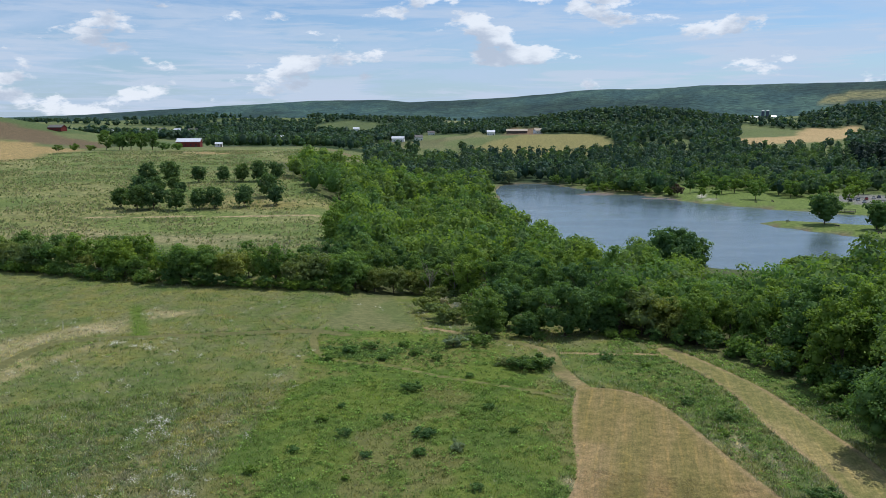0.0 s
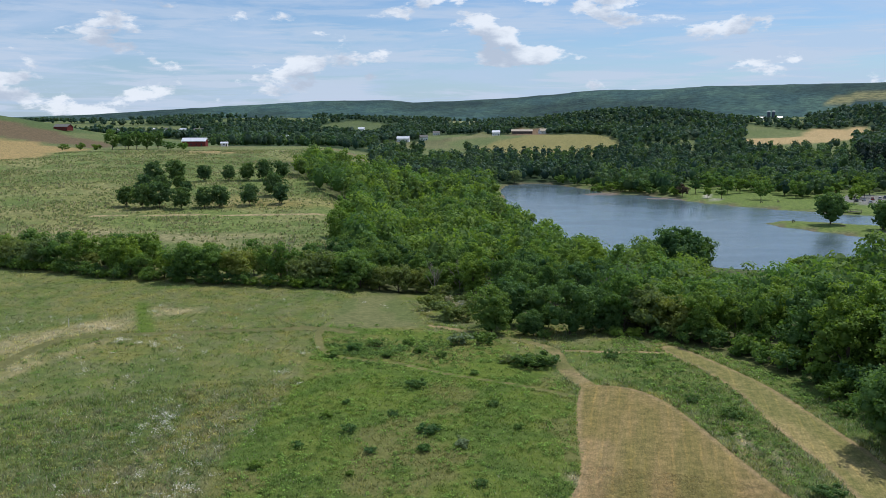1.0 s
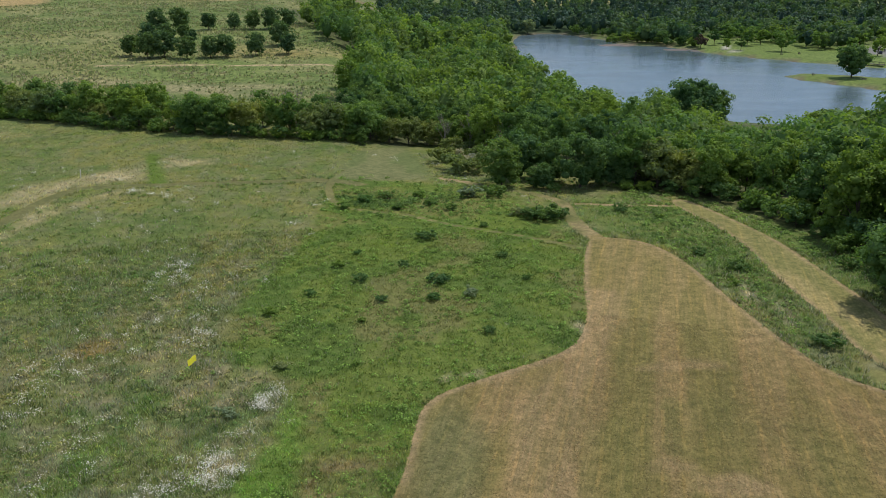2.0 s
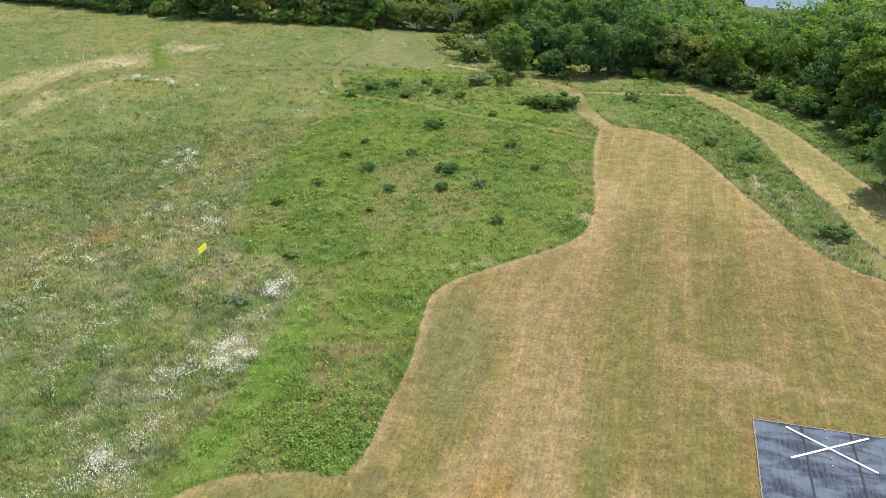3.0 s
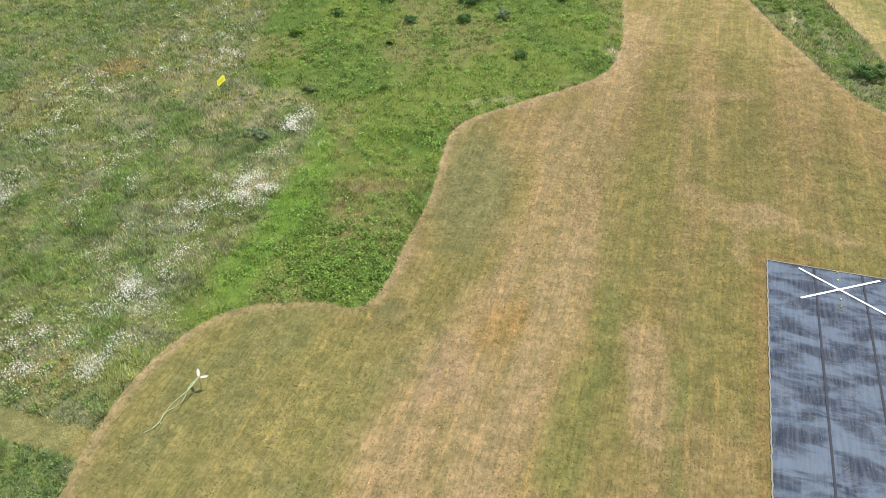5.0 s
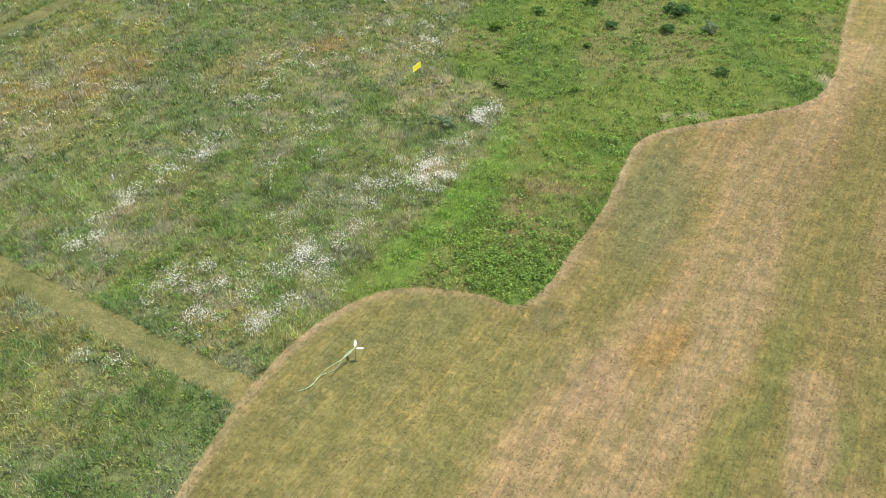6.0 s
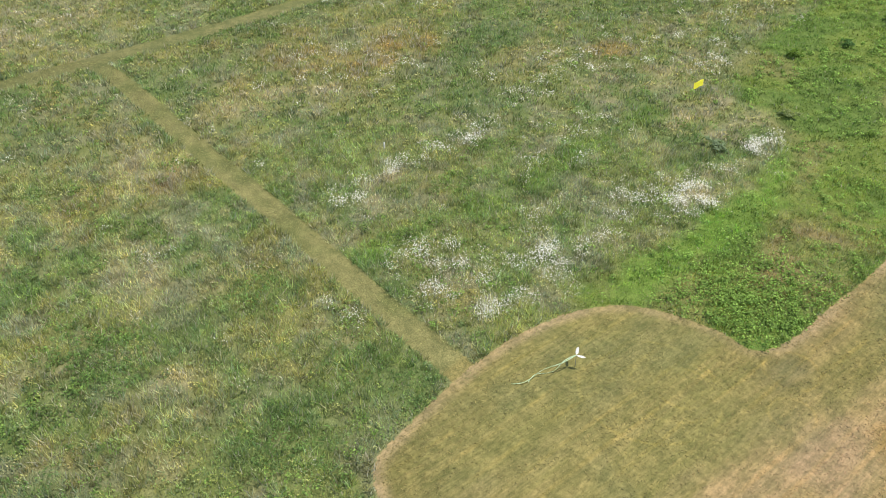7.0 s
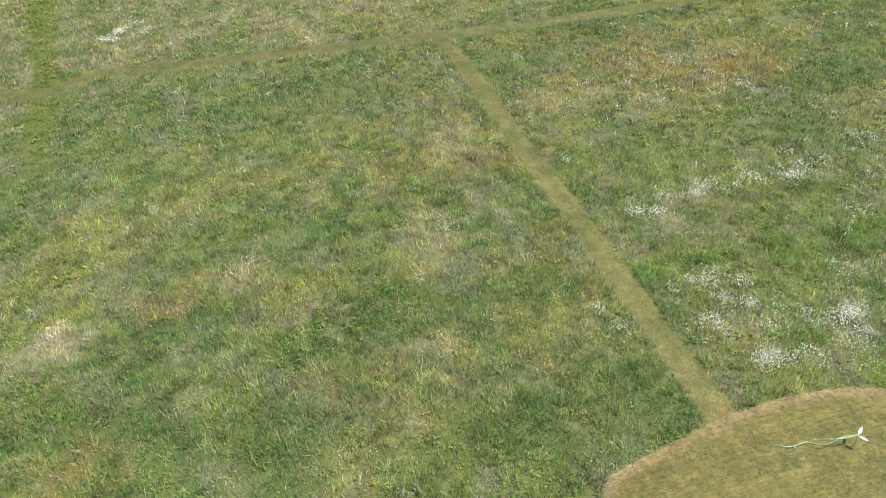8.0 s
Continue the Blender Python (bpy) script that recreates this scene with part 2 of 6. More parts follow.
# crops and pastures of the far country: colour, outline
FIELDS = [
    ((0.36, 0.27, 0.125), [(-223, 533), (-204, 424), (-230, 400), (-420, 500), (-420, 720), (-340, 711)]),
    ((0.16, 0.12, 0.075), [(-240, 575), (-300, 690), (-366, 720), (-470, 800), (-460, 880), (-393, 850), (-308, 790), (-250, 650)]),
    ((0.10, 0.145, 0.055), [(-470, 850), (-560, 960), (-378, 930), (-360, 870), (-395, 845)]),
    ((0.13, 0.175, 0.075), [(-330, 930), (-326, 1000), (-240, 1000), (-230, 780), (-215, 640), (-250, 640)]),
    ((0.19, 0.17, 0.09), [(-250, 655), (-250, 740), (-50, 740), (-50, 650)]),
    ((0.15, 0.20, 0.085), [(-470, 1560), (-500, 1830), (-400, 1830), (-390, 1680)]),
    ((0.15, 0.20, 0.085), [(-225, 1440), (-262, 1850), (-215, 2010), (-95, 1870), (-140, 1560)]),
    ((0.16, 0.21, 0.09), [(-420, 1250), (-430, 1330), (-250, 1360), (-240, 1280)]),
    ((0.19, 0.20, 0.10), [(-90, 980), (-80, 1130), (0, 1120), (10, 1020)]),
    ((0.20, 0.22, 0.11), [(0, 1900), (25, 2600), (205, 2600), (80, 2000)]),
    ((0.20, 0.20, 0.10), [(-15, 1100), (60, 1440), (66, 1180), (0, 1070)]),
    ((0.20, 0.13, 0.085), [(84, 1180), (108, 1420), (155, 1390), (132, 1160)]),
    ((0.25, 0.23, 0.095), [(20, 940), (38, 1020), (61, 1075), (110, 1165), (201, 1250), (215, 1120), (205, 985), (138, 890), (70, 880)]),
    ((0.18, 0.22, 0.09), [(590, 1900), (600, 2260), (850, 2260), (860, 1920)]),
    ((0.46, 0.34, 0.18), [(336, 1010), (349, 1065), (409, 1145), (470, 1185), (594, 1410), (700, 1440), (640, 1220), (590, 1180), (487, 1070), (430, 1040)]),
    ((0.20, 0.20, 0.11), [(1339, 3105), (1441, 3247), (1603, 3321), (1740, 3292), (1660, 3150), (1474, 3120)]),
    ((0.14, 0.21, 0.06), [(270, 610), (289, 680), (350, 660), (340, 590)]),
]


def field_at(x, y):
    """How far a far place is open land, and its colour."""
    col = np.zeros((*np.shape(x), 3)) + (0.15, 0.185, 0.075)
    opened = np.zeros(np.shape(x))
    jag = 16 * (fbm(x, y, 45, 40, 2) - 0.5)
    for c, outline in FIELDS:
        k = smooth(signed(x, y, outline) + jag, -6, 6)
        col, opened = mixc(col, c, k), np.maximum(opened, k)
    return opened, col


def woods_at(x, y):
    """1 where the far country is wooded."""
    r = np.hypot(x, y)
    s = x / np.maximum(y, 1)
    opened, _ = field_at(x, y)
    wild = smooth(fbm(x, y / 1.6, 190, 77, 3), 0.47, 0.52) * smooth(r, 660, 720)
    hills = (r > 1150) & (r < 1800) & (s > 0.11) & (s < 0.295) | (s > 0.33) & (r > 1500) & (r < 1800) & ((s > 0.415) | (r < 1600)) | (s > 0.475) & (r > 1000) & (r < 1800) | (s > 0.29) & (s < 0.345) & (r > 950) & (r < 1600)
    vale = (s > -0.30) & (s < -0.03) & (r > 900) & (r < 1250) | (s > -0.09) & (s < 0.055) & (r > 560) & (r < 860)
    k = np.maximum(wild, (hills | vale | (s > 0.03) & (r > 600) & (r < 900)) * 1.0)
    k = k * (1 - ((s > 0.36) & (s < 0.475) & (r > 1080) & (r < 1500)))
    k = k * (1 - 0.9 * ((s > 0.295) & (s < 0.415) & (r > 1720) & (r < 2300)))
    k = np.maximum(k, smooth(r, 2700, 2900))
    return k * (1 - smooth(opened, 0.05, 0.4))


LUSH = curve_through([(-20, 141), (-20.4, 122), (-20.2, 106), (-22.5, 88), (-23.5, 77), (-20.5, 69.5), (-14.6, 63.8), (-13.8, 57.8), (-15.5, 48), (-17.4, 41), (-17.5, 36),
                      (-5, 36), (2, 60), (15, 75), (16, 100), (12, 125), (0, 140)], 3, True)
STRIP = [(18, 130), (34, 124), (36, 110), (36, 90), (36.5, 72), (33.5, 74), (30, 90), (28, 103), (21, 110), (17.5, 118)]
VERGE = [(36, 131), (42, 121), (52, 106), (52, 86), (44.5, 84), (43.5, 100), (40, 117)]
GREEN_BAND = [(-30.9, 31.9), (-29.6, 38.2), (-27.4, 45.1), (-26.4, 52.1), (-24.3, 62)]
LUSH_EDGE = curve_through([(-15.2, 62), (-12.8, 56), (-13.9, 48), (-15.6, 42), (-15.5, 39.6)], 5)
LANE = curve_through([(-112, 7.0), (-103.1, 6.2), (-93, 5.3), (-85.4, 4.3), (-80.1, 3.4), (-74.3, 2.2), (-64.5, 0.4)], 5)
LANE_2 = curve_through([(-58.4, 158), (-53.5, 146), (-49.5, 135)], 4)
DRY = [(-52.5, 45, 3.5, 9, 4), (-51.6, 29.5, 3, 6, 0), (-51, 18, 2.5, 3, 0), (-44, 10, 2.5, 4, 10), (-42.6, -1.3, 2.6, 3, 0), (-34.3, 28.2, 1.5, 1.6, 0), (-41, 23, 3, 4, 0), (-75, 0, 1.5, 4, 0),
       (-85, 14, 6, 9, 0), (-80, 31, 5, 15, 8), (-29.3, 17.7, 3, 4, 0), (-36, 14.6, 3, 3, 0), (-35, 38.5, 2, 4, 8)]
DRY += [(-62, 124, 2.6, 9, 12), (-57, 141, 5.5, 4, -12), (-51, 154, 6, 3.5, -4), (-60.5, 107, 2.2, 8, 8), (-28, 70, 2.6, 5, 10), (-31, 63, 2.2, 4, 10), (-30, 82, 2, 6, 8), (-37, 141, 4, 3, 0)]
DRY += [(-19.5, 63.5, 4.6, 4.6, -20), (-16.0, 55.0, 1.9, 8, -12), (32.6, 89, 1.4, 7, -8), (29, 110, 2, 3, 0), (14, 110, 1.5, 3, 0), (12.4, 77.5, 1.0, 3.5, 25), (-97, 178, 8, 5, 0), (33.5, 80, 1.2, 4, 0)]
BAND = [(-74, 112), (-70, 124), (-66, 133), (-58, 143), (-52, 150)]
BAND_2 = [(-61, 104), (-59.5, 120), (-55, 129)]
PALE = [(32.4, 90, 1.1, 5, -8), (33.8, 81, 1.0, 4, 0), (12.2, 77.5, 1.0, 3.5, 25), (-58, 141, 5, 2.6, -14), (-63, 122, 1.8, 9, 10), (-49, 152.5, 5, 2.4, -4), (-42.6, -1.3, 2.2, 2.4, 0), (0, 66.5, 2.4, 0.6, 20)]
RUST = [(-50.5, 57, 4, 9, 8), (-47, 31, 2.5, 4, 0), (-49.5, 23, 2.5, 5, 0), (-43.3, 6, 2, 4, 0), (-31.6, 11.2, 2, 2, 0), (-32, -3, 3, 3, 0), (-40, 150, 4, 2.5, 0), (-33, 72, 3, 5, 0), (-58.5, 51, 9, 6.5, -30), (-51, 60, 4, 4, 0), (-47.5, 32, 3, 1.6, 0)]
DEEP = [(-65, 24, 6, 9, 0), (-47, 8, 3, 3, 0), (-35.7, 16, 4, 4, 0), (-33.5, 25.5, 3, 3, 0), (-29.7, 7, 4, 4, 0), (-27, 17.4, 4, 4, 0), (-63, 2.5, 4, 3, 0), (-35, 0, 5, 4, 0), (-30, 31.5, 3, 2, 0), (-37, 55, 4, 8, 8)]
DEEP += [(-22, 21, 3, 4, 0), (-44, 62, 5, 10, 8), (-38, 110, 7, 18, 8), (-65, 60, 5, 14, 5), (-40, 82, 6, 10, 8)]
DAISY = [(-16.4, 52.0, 1.6, 5.0, -8, 1.0), (-15.3, 60.0, 1.0, 4.0, -4, 0.9), (-18.6, 46.5, 2.0, 3.5, -10, 0.5), (-35.3, 37, 1.3, 1.3, 0, 1.0), (-21.5, 32.6, 2.6, 1.6, 20, 0.8), (-24.5, 34.2, 5.5, 4.5, 20, 0.65), (-21.5, 38, 3.5, 4.5, 0, 0.5), (-35.4, 36, 1.9, 1.8, 0, 0.6), (-35.2, 45.5, 1.5, 9.5, -10, 1.0),
         (-33, 92, 2.6, 5, 0, 0.25), (-20.5, 46, 3.2, 8, -14, 0.3), (-27, 53, 4, 10, 6, 0.1), (-35, 62, 5, 14, 6, 0.05), (-27.8, 27, 1.8, 1.6, 0, 0.3), (-25.5, 9.6, 1.4, 1.0, 0, 0.6),
         (-25, 74, 2, 5, 10, 0.2), (-41, 24.5, 2, 2, 0, 0.1), (-46, 128, 3, 2, 0, 0.4), (-52, 130, 2, 1.5, 0, 0.3), (-58, 156, 4, 2, 0, 0.3), (-88, 12, 3, 3, 0, 0.3),
         (-50, 56, 8, 10, 0, 0.06), (-28, 84, 6, 14, 0, 0.05)]


def meadow(x, y):
    """Base colour of the unmown grass."""
    n1 = fbm(x / 0.42, y, 16, 21)                   # long bands along the field
    n2 = fbm(x, y, 5, 22)
    n3 = fbm(x, y, 1.5, 23, 3)
    col = np.zeros((*np.shape(x), 3)) + (0.146, 0.184, 0.066)
    col = mixc(col, (0.19, 0.20, 0.078), smooth(n1, 0.46, 0.62))
    col = mixc(col, (0.105, 0.155, 0.055), smooth(n2, 0.50, 0.66) * 0.75)
    col = mixc(col, (0.21, 0.212, 0.115), smooth(n3, 0.52, 0.72) * 0.6)
    n5 = fbm(x, y, 2.7, 24, 3)
    col = mixc(col, (0.088, 0.146, 0.052), smooth(n5, 0.52, 0.64) * 0.4)
    col = mixc(col, (0.175, 0.188, 0.118), smooth(fbm(x, y, 2.1, 25, 3), 0.56, 0.68) * 0.6)
    for i, b in enumerate(DEEP):
        col = mixc(col, (0.092, 0.142, 0.05), blob(x, y, *b, 0.8, 60 + i) * 0.45)
    k = smooth(signed(x, y, LUSH) + 2.2 * (n2 - 0.5), -0.8, 1.2)
    lush = mixc(np.zeros_like(col) + (0.125, 0.180, 0.042), (0.096, 0.156, 0.038), smooth(n2, 0.45, 0.62))
    lush = mixc(lush, (0.165, 0.178, 0.070), smooth(fbm(x, y, 7, 27), 0.52, 0.62) * 0.8)
    lush = mixc(lush, (0.20, 0.175, 0.085), blob(x, y, -7.6, 49.5, 3.6, 8.0, -10, 0.7, 28, 0.6) * (0.35 + 0.6 * smooth(n3, 0.40, 0.58)))
    lush = mixc(lush, (0.118, 0.205, 0.040), (1 - smooth(line_distance(x, y, LUSH_EDGE) + 2 * (n3 - 0.5), 0.6, 2.6)) * 0.85)
    col = mixc(col, (0, 0, 0), k) + lush * k[..., None]
    for i, b in enumerate(DRY):
        col = mixc(col, (0.32, 0.285, 0.175), blob(x, y, *b, 0.9, 90 + i, 0.9) * (0.12 + 0.36 * smooth(n3, 0.4, 0.62)))
    band = 1 - smooth(line_distance(x, y, BAND) + 3.0 * (n2 - 0.5), 1.6, 4.6)
    band = np.maximum(band, 0.7 * (1 - smooth(line_distance(x, y, BAND_2) + 2.0 * (n2 - 0.5), 0.8, 2.6)))
    col = mixc(col, (0.35, 0.31, 0.22), band * (0.35 + 0.5 * smooth(n3, 0.38, 0.6)))
    for i, b in enumerate(PALE):
        col = mixc(col, (0.37, 0.33, 0.235), blob(x, y, *b, 0.8, 200 + i, 0.8) * (0.5 + 0.45 * smooth(n3, 0.35, 0.6)))
    for i, b in enumerate(RUST):
        col = mixc(col, (0.225, 0.17, 0.06), blob(x, y, *b, 0.9, 120 + i, 0.8) * (0.25 + 0.4 * smooth(n3, 0.4, 0.62)))
    col = mixc(col, (0.105, 0.172, 0.040), (1 - smooth(line_distance(x, y, GREEN_BAND) + 1.6 * (n3 - 0.5), 0.5, 1.7)) * 0.6)
    # paler, greyer stand beyond the near path, and the green lane through it
    west = smooth(-x, 79, 84) * (1 - smooth(np.abs(y - 10), 40, 60)) + 0.8 * (1 - smooth(np.hypot((x + 78) / 9, (y + 3) / 3.2), 0.7, 1.2))
    col = mixc(col, (0.235, 0.225, 0.135), np.clip(west, 0, 1) * (0.25 + 0.6 * smooth(n3, 0.4, 0.62)))
    lane = line_distance(x, y, LANE) + 1.6 * (n3 - 0.5)
    col = mixc(col, (0.118, 0.152, 0.036), (1 - smooth(lane, 0.8, 1.9)) * (0.8 - 0.35 * smooth(x, -76, -66)))
    col = mixc(col, (0.105, 0.165, 0.036), (1 - smooth(line_distance(x, y, LANE_2), 1.0, 1.7)) * 0.95)
    verge = smooth(np.maximum(signed(x, y, STRIP), signed(x, y, VERGE)) + 2.0 * (n3 - 0.5), -0.5, 1.0)
    col = mixc(col, mixc(np.zeros_like(col) + (0.098, 0.158, 0.050), (0.128, 0.168, 0.056), smooth(n3, 0.44, 0.6)), verge * (0.9 - 0.5 * smooth(n2, 0.55, 0.66)))
    for i, b in enumerate(((31.9, 88, 0.9, 6, -8), (33.4, 80.5, 0.8, 4, -6))):
        col = mixc(col, (0.37, 0.34, 0.25), blob(x, y, *b, 0.8, 220 + i, 0.8) * (0.3 + 0.45 * smooth(n3, 0.38, 0.6)))
    far = smooth(np.hypot(x, y), 75, 120)[..., None]
    cool = (smooth(-x, 18, 30) * (1 - smooth(y, 20, 40)))[..., None]
    return col * (1.13, 1.03, 1.0) * (1 - cool * np.array((0.05, 0.01, 0.03))) * (1 + far * np.array((-0.03, 0.02, -0.17)))


def daisies(x, y):
    k = np.zeros(np.shape(x))
    for i, b in enumerate(DAISY):
        k = np.maximum(k, blob(x, y, *b[:5], 0.9, 150 + i, 0.7) * b[5])
    return k * smooth(fbm(x, y, 1.0, 33, 3), 0.38, 0.66) * 0.85


STRAW_WAY = curve_through([(16, 86), (13.1, 76.5), (11.2, 71.8), (9.7, 65.5), (7.9, 59.2), (6.6, 53), (5.2, 48), (3.6, 43), (2.0, 37), (0.2, 32), (-1.4, 28), (-3.5, 18)], 5)
GREEN_ROWS = [  # strips that stayed greener, between the mower's passes: half width, strength, points
    (0.35, 0.4, [(9.0, 47), (8.1, 41)]), (0.5, 0.9, [(8.0, 40.5), (7.6, 37), (6.8, 33.5), (5.6, 30.5), (4.5, 26)]), (1.2, 0.75, [(6.6, 34), (5.4, 31), (4.2, 27)]), (0.55, 0.9, [(11.3, 35), (10.5, 30), (9.8, 24)]),
    (1.3, 0.3, [(12.4, 58), (11.4, 48.4), (13.4, 38), (14.0, 30)]), (0.5, 0.35, [(10.4, 57), (9.2, 51), (8.6, 46)]), (0.8, 0.5, [(17.4, 62), (16, 55)])]
TAN_ROWS = [(0.95, 0.95, [(9.9, 37), (9.4, 33.5), (8.9, 29.5)]), (0.5, 0.6, [(6.9, 47), (5.9, 42), (4.9, 37)]), (0.45, 0.7, [(4.4, 36), (3.2, 33), (2.2, 30)]), (0.4, 0.5, [(17.2, 40), (16, 34), (15, 28)]),
            (0.6, 0.6, [(16.8, 45), (17.6, 48.5), (20, 50.5)]), (0.7, 0.7, [(11.6, 74), (8.6, 70), (3, 66.2)])]

RUNWAY_SIDE = [(21.5, 45.0), (18.4, 45.4), (15.4, 32.2), (12.8, 21)]


def mown(x, y):
    """Base colour of the cut grass: olive and straw belts along the mower's way."""
    u, v = x * 0.975 - y * 0.22, x * 0.22 + y * 0.975
    n1, n2, n3 = fbm(u / 0.5, v / 3.0, 7, 41), fbm(u, v / 8, 1.5, 42, 3), fbm(x, y, 4, 43)
    n4 = fbm(x, y, 1.1, 48, 3)
    wob = 3.2 * (n3 - 0.5) + 1.6 * (n2 - 0.5) + 1.2 * (n4 - 0.5)
    col = np.zeros((*np.shape(x), 3)) + (0.196, 0.162, 0.071)
    col = mixc(col, (0.160, 0.147, 0.058), smooth(n1, 0.46, 0.60) * 0.7)
    col = mixc(col, (0.232, 0.176, 0.092), smooth(n1, 0.46, 0.36) * 0.7)
    col = mixc(col, mixc(np.zeros_like(col) + (0.176, 0.165, 0.068), (0.150, 0.150, 0.066), smooth(n3, 0.45, 0.58)), blob(x, y, -12, 30, 9, 11, 0, 0.5, 44, 0.2) * 0.85)
    col = mixc(col, (0.146, 0.148, 0.074), blob(x, y, -0.6, 53, 3.3, 10.5, -6, 0.6, 45, 0.3) * 0.8)
    for k, (cx, cy, rx, ry, turn, a) in enumerate(((20.5, 60.5, 4.6, 4.4, 0, 0.6), (26.7, 55.5, 4.5, 5, 0, 0.6), (22, 82, 4, 12, 6, 0.25), (-3, 45, 2, 6, -12, 0.4))):
        col = mixc(col, (0.148, 0.140, 0.056), blob(x, y, cx, cy, rx, ry, turn, 0.9, 47 + k, 0.6) * a)
    col = mixc(col, (0.225, 0.180, 0.092), smooth(y, 74, 84) * (0.25 + 0.5 * smooth(n2, 0.42, 0.6)))
    half = np.interp(y, [30, 50, 70, 90], [3.3, 2.6, 1.7, 1.1])
    way = line_distance(x, y, STRAW_WAY) + wob - half
    col = mixc(col, mixc(np.zeros_like(col) + (0.254, 0.194, 0.112), (0.224, 0.178, 0.094), smooth(n2, 0.44, 0.6)), (1 - smooth(way, -1.2, 1.7)) * 0.92)
    col = mixc(col, (0.238, 0.163, 0.068), blob(x, y, 1.4, 37.6, 1.6, 3.4, -18, 0.7, 46, 0.5) * 0.75)
    col = mixc(col, (0.245, 0.182, 0.122), blob(x, y, -1.4, 33.6, 2.0, 3.2, -18, 0.8, 58, 0.6) * 0.6)
    for k, (cx, cy, rx, ry, turn, a) in enumerate(((20.4, 69, 4.6, 1.3, 6, 0.7), (19.6, 49.8, 5.4, 2.2, -14, 0.9), (15.7, 52.7, 2.2, 1.4, 0, 0.6), (24, 47.6, 3, 1.4, -14, 0.7), (10.5, 72, 2.6, 2.2, 0, 0.7), (15.5, 84, 2.4, 6, 0, 0.5), (29, 76, 2, 6, 10, 0.4))):
        col = mixc(col, (0.268, 0.204, 0.118), blob(x, y, cx, cy, rx, ry, turn, 0.9, 54 + k, 0.7) * a)
    for hw, a, pts in GREEN_ROWS:
        col = mixc(col, (0.146, 0.146, 0.056), (1 - smooth(line_distance(x, y, pts) + 0.7 * wob - hw, -0.5, 0.5)) * a)
    for hw, a, pts in TAN_ROWS:
        col = mixc(col, (0.256, 0.198, 0.114), (1 - smooth(line_distance(x, y, pts) + 0.6 * wob - hw, -0.5, 0.5)) * a)
    col = mixc(col, (0.210, 0.150, 0.070), (1 - smooth(line_distance(x, y, RUNWAY_SIDE) + 0.3 * wob, 0.25, 0.75)) * 0.8)
    col = mixc(col, (0.112, 0.112, 0.060), blob(x, y, -5.2, 38.2, 1.5, 2.0, 0, 0.9, 60, 0.4) * 0.7)
    col = mixc(col, (0.140, 0.140, 0.068), blob(x, y, -4.0, 34.5, 1.6, 5, -20, 0.9, 61, 0.5) * 0.5)
    on_trail = mixc(np.zeros_like(col) + (0.176, 0.175, 0.076), (0.262, 0.228, 0.116), smooth(fbm(x * 0.99 + y * 0.12, y / 9, 1.6, 62, 3), 0.46, 0.60))
    col = mixc(col, on_trail, smooth(signed(x, y, TRAIL), -1.0, 0.0) * 0.95)
    return col * (0.99, 0.94, 0.86) * (1.04 - 0.08 * smooth(x, 0, 12) + 0.14 * smooth(y, 62, 80))[..., None]

# ---------------------------------------------------------------- materials


def material(name, rough=0.85, spec=0.25):
    m = bpy.data.materials.new(name)
    m.use_nodes = True
    n = Nodes(m.node_tree)
    bsdf = m.node_tree.nodes["Principled BSDF"]
    bsdf.inputs["Roughness"].default_value = rough
    bsdf.inputs["Specular IOR Level"].default_value = spec
    return m, n, bsdf


def link(n, a, b):
    n.tree.links.new(a, b)


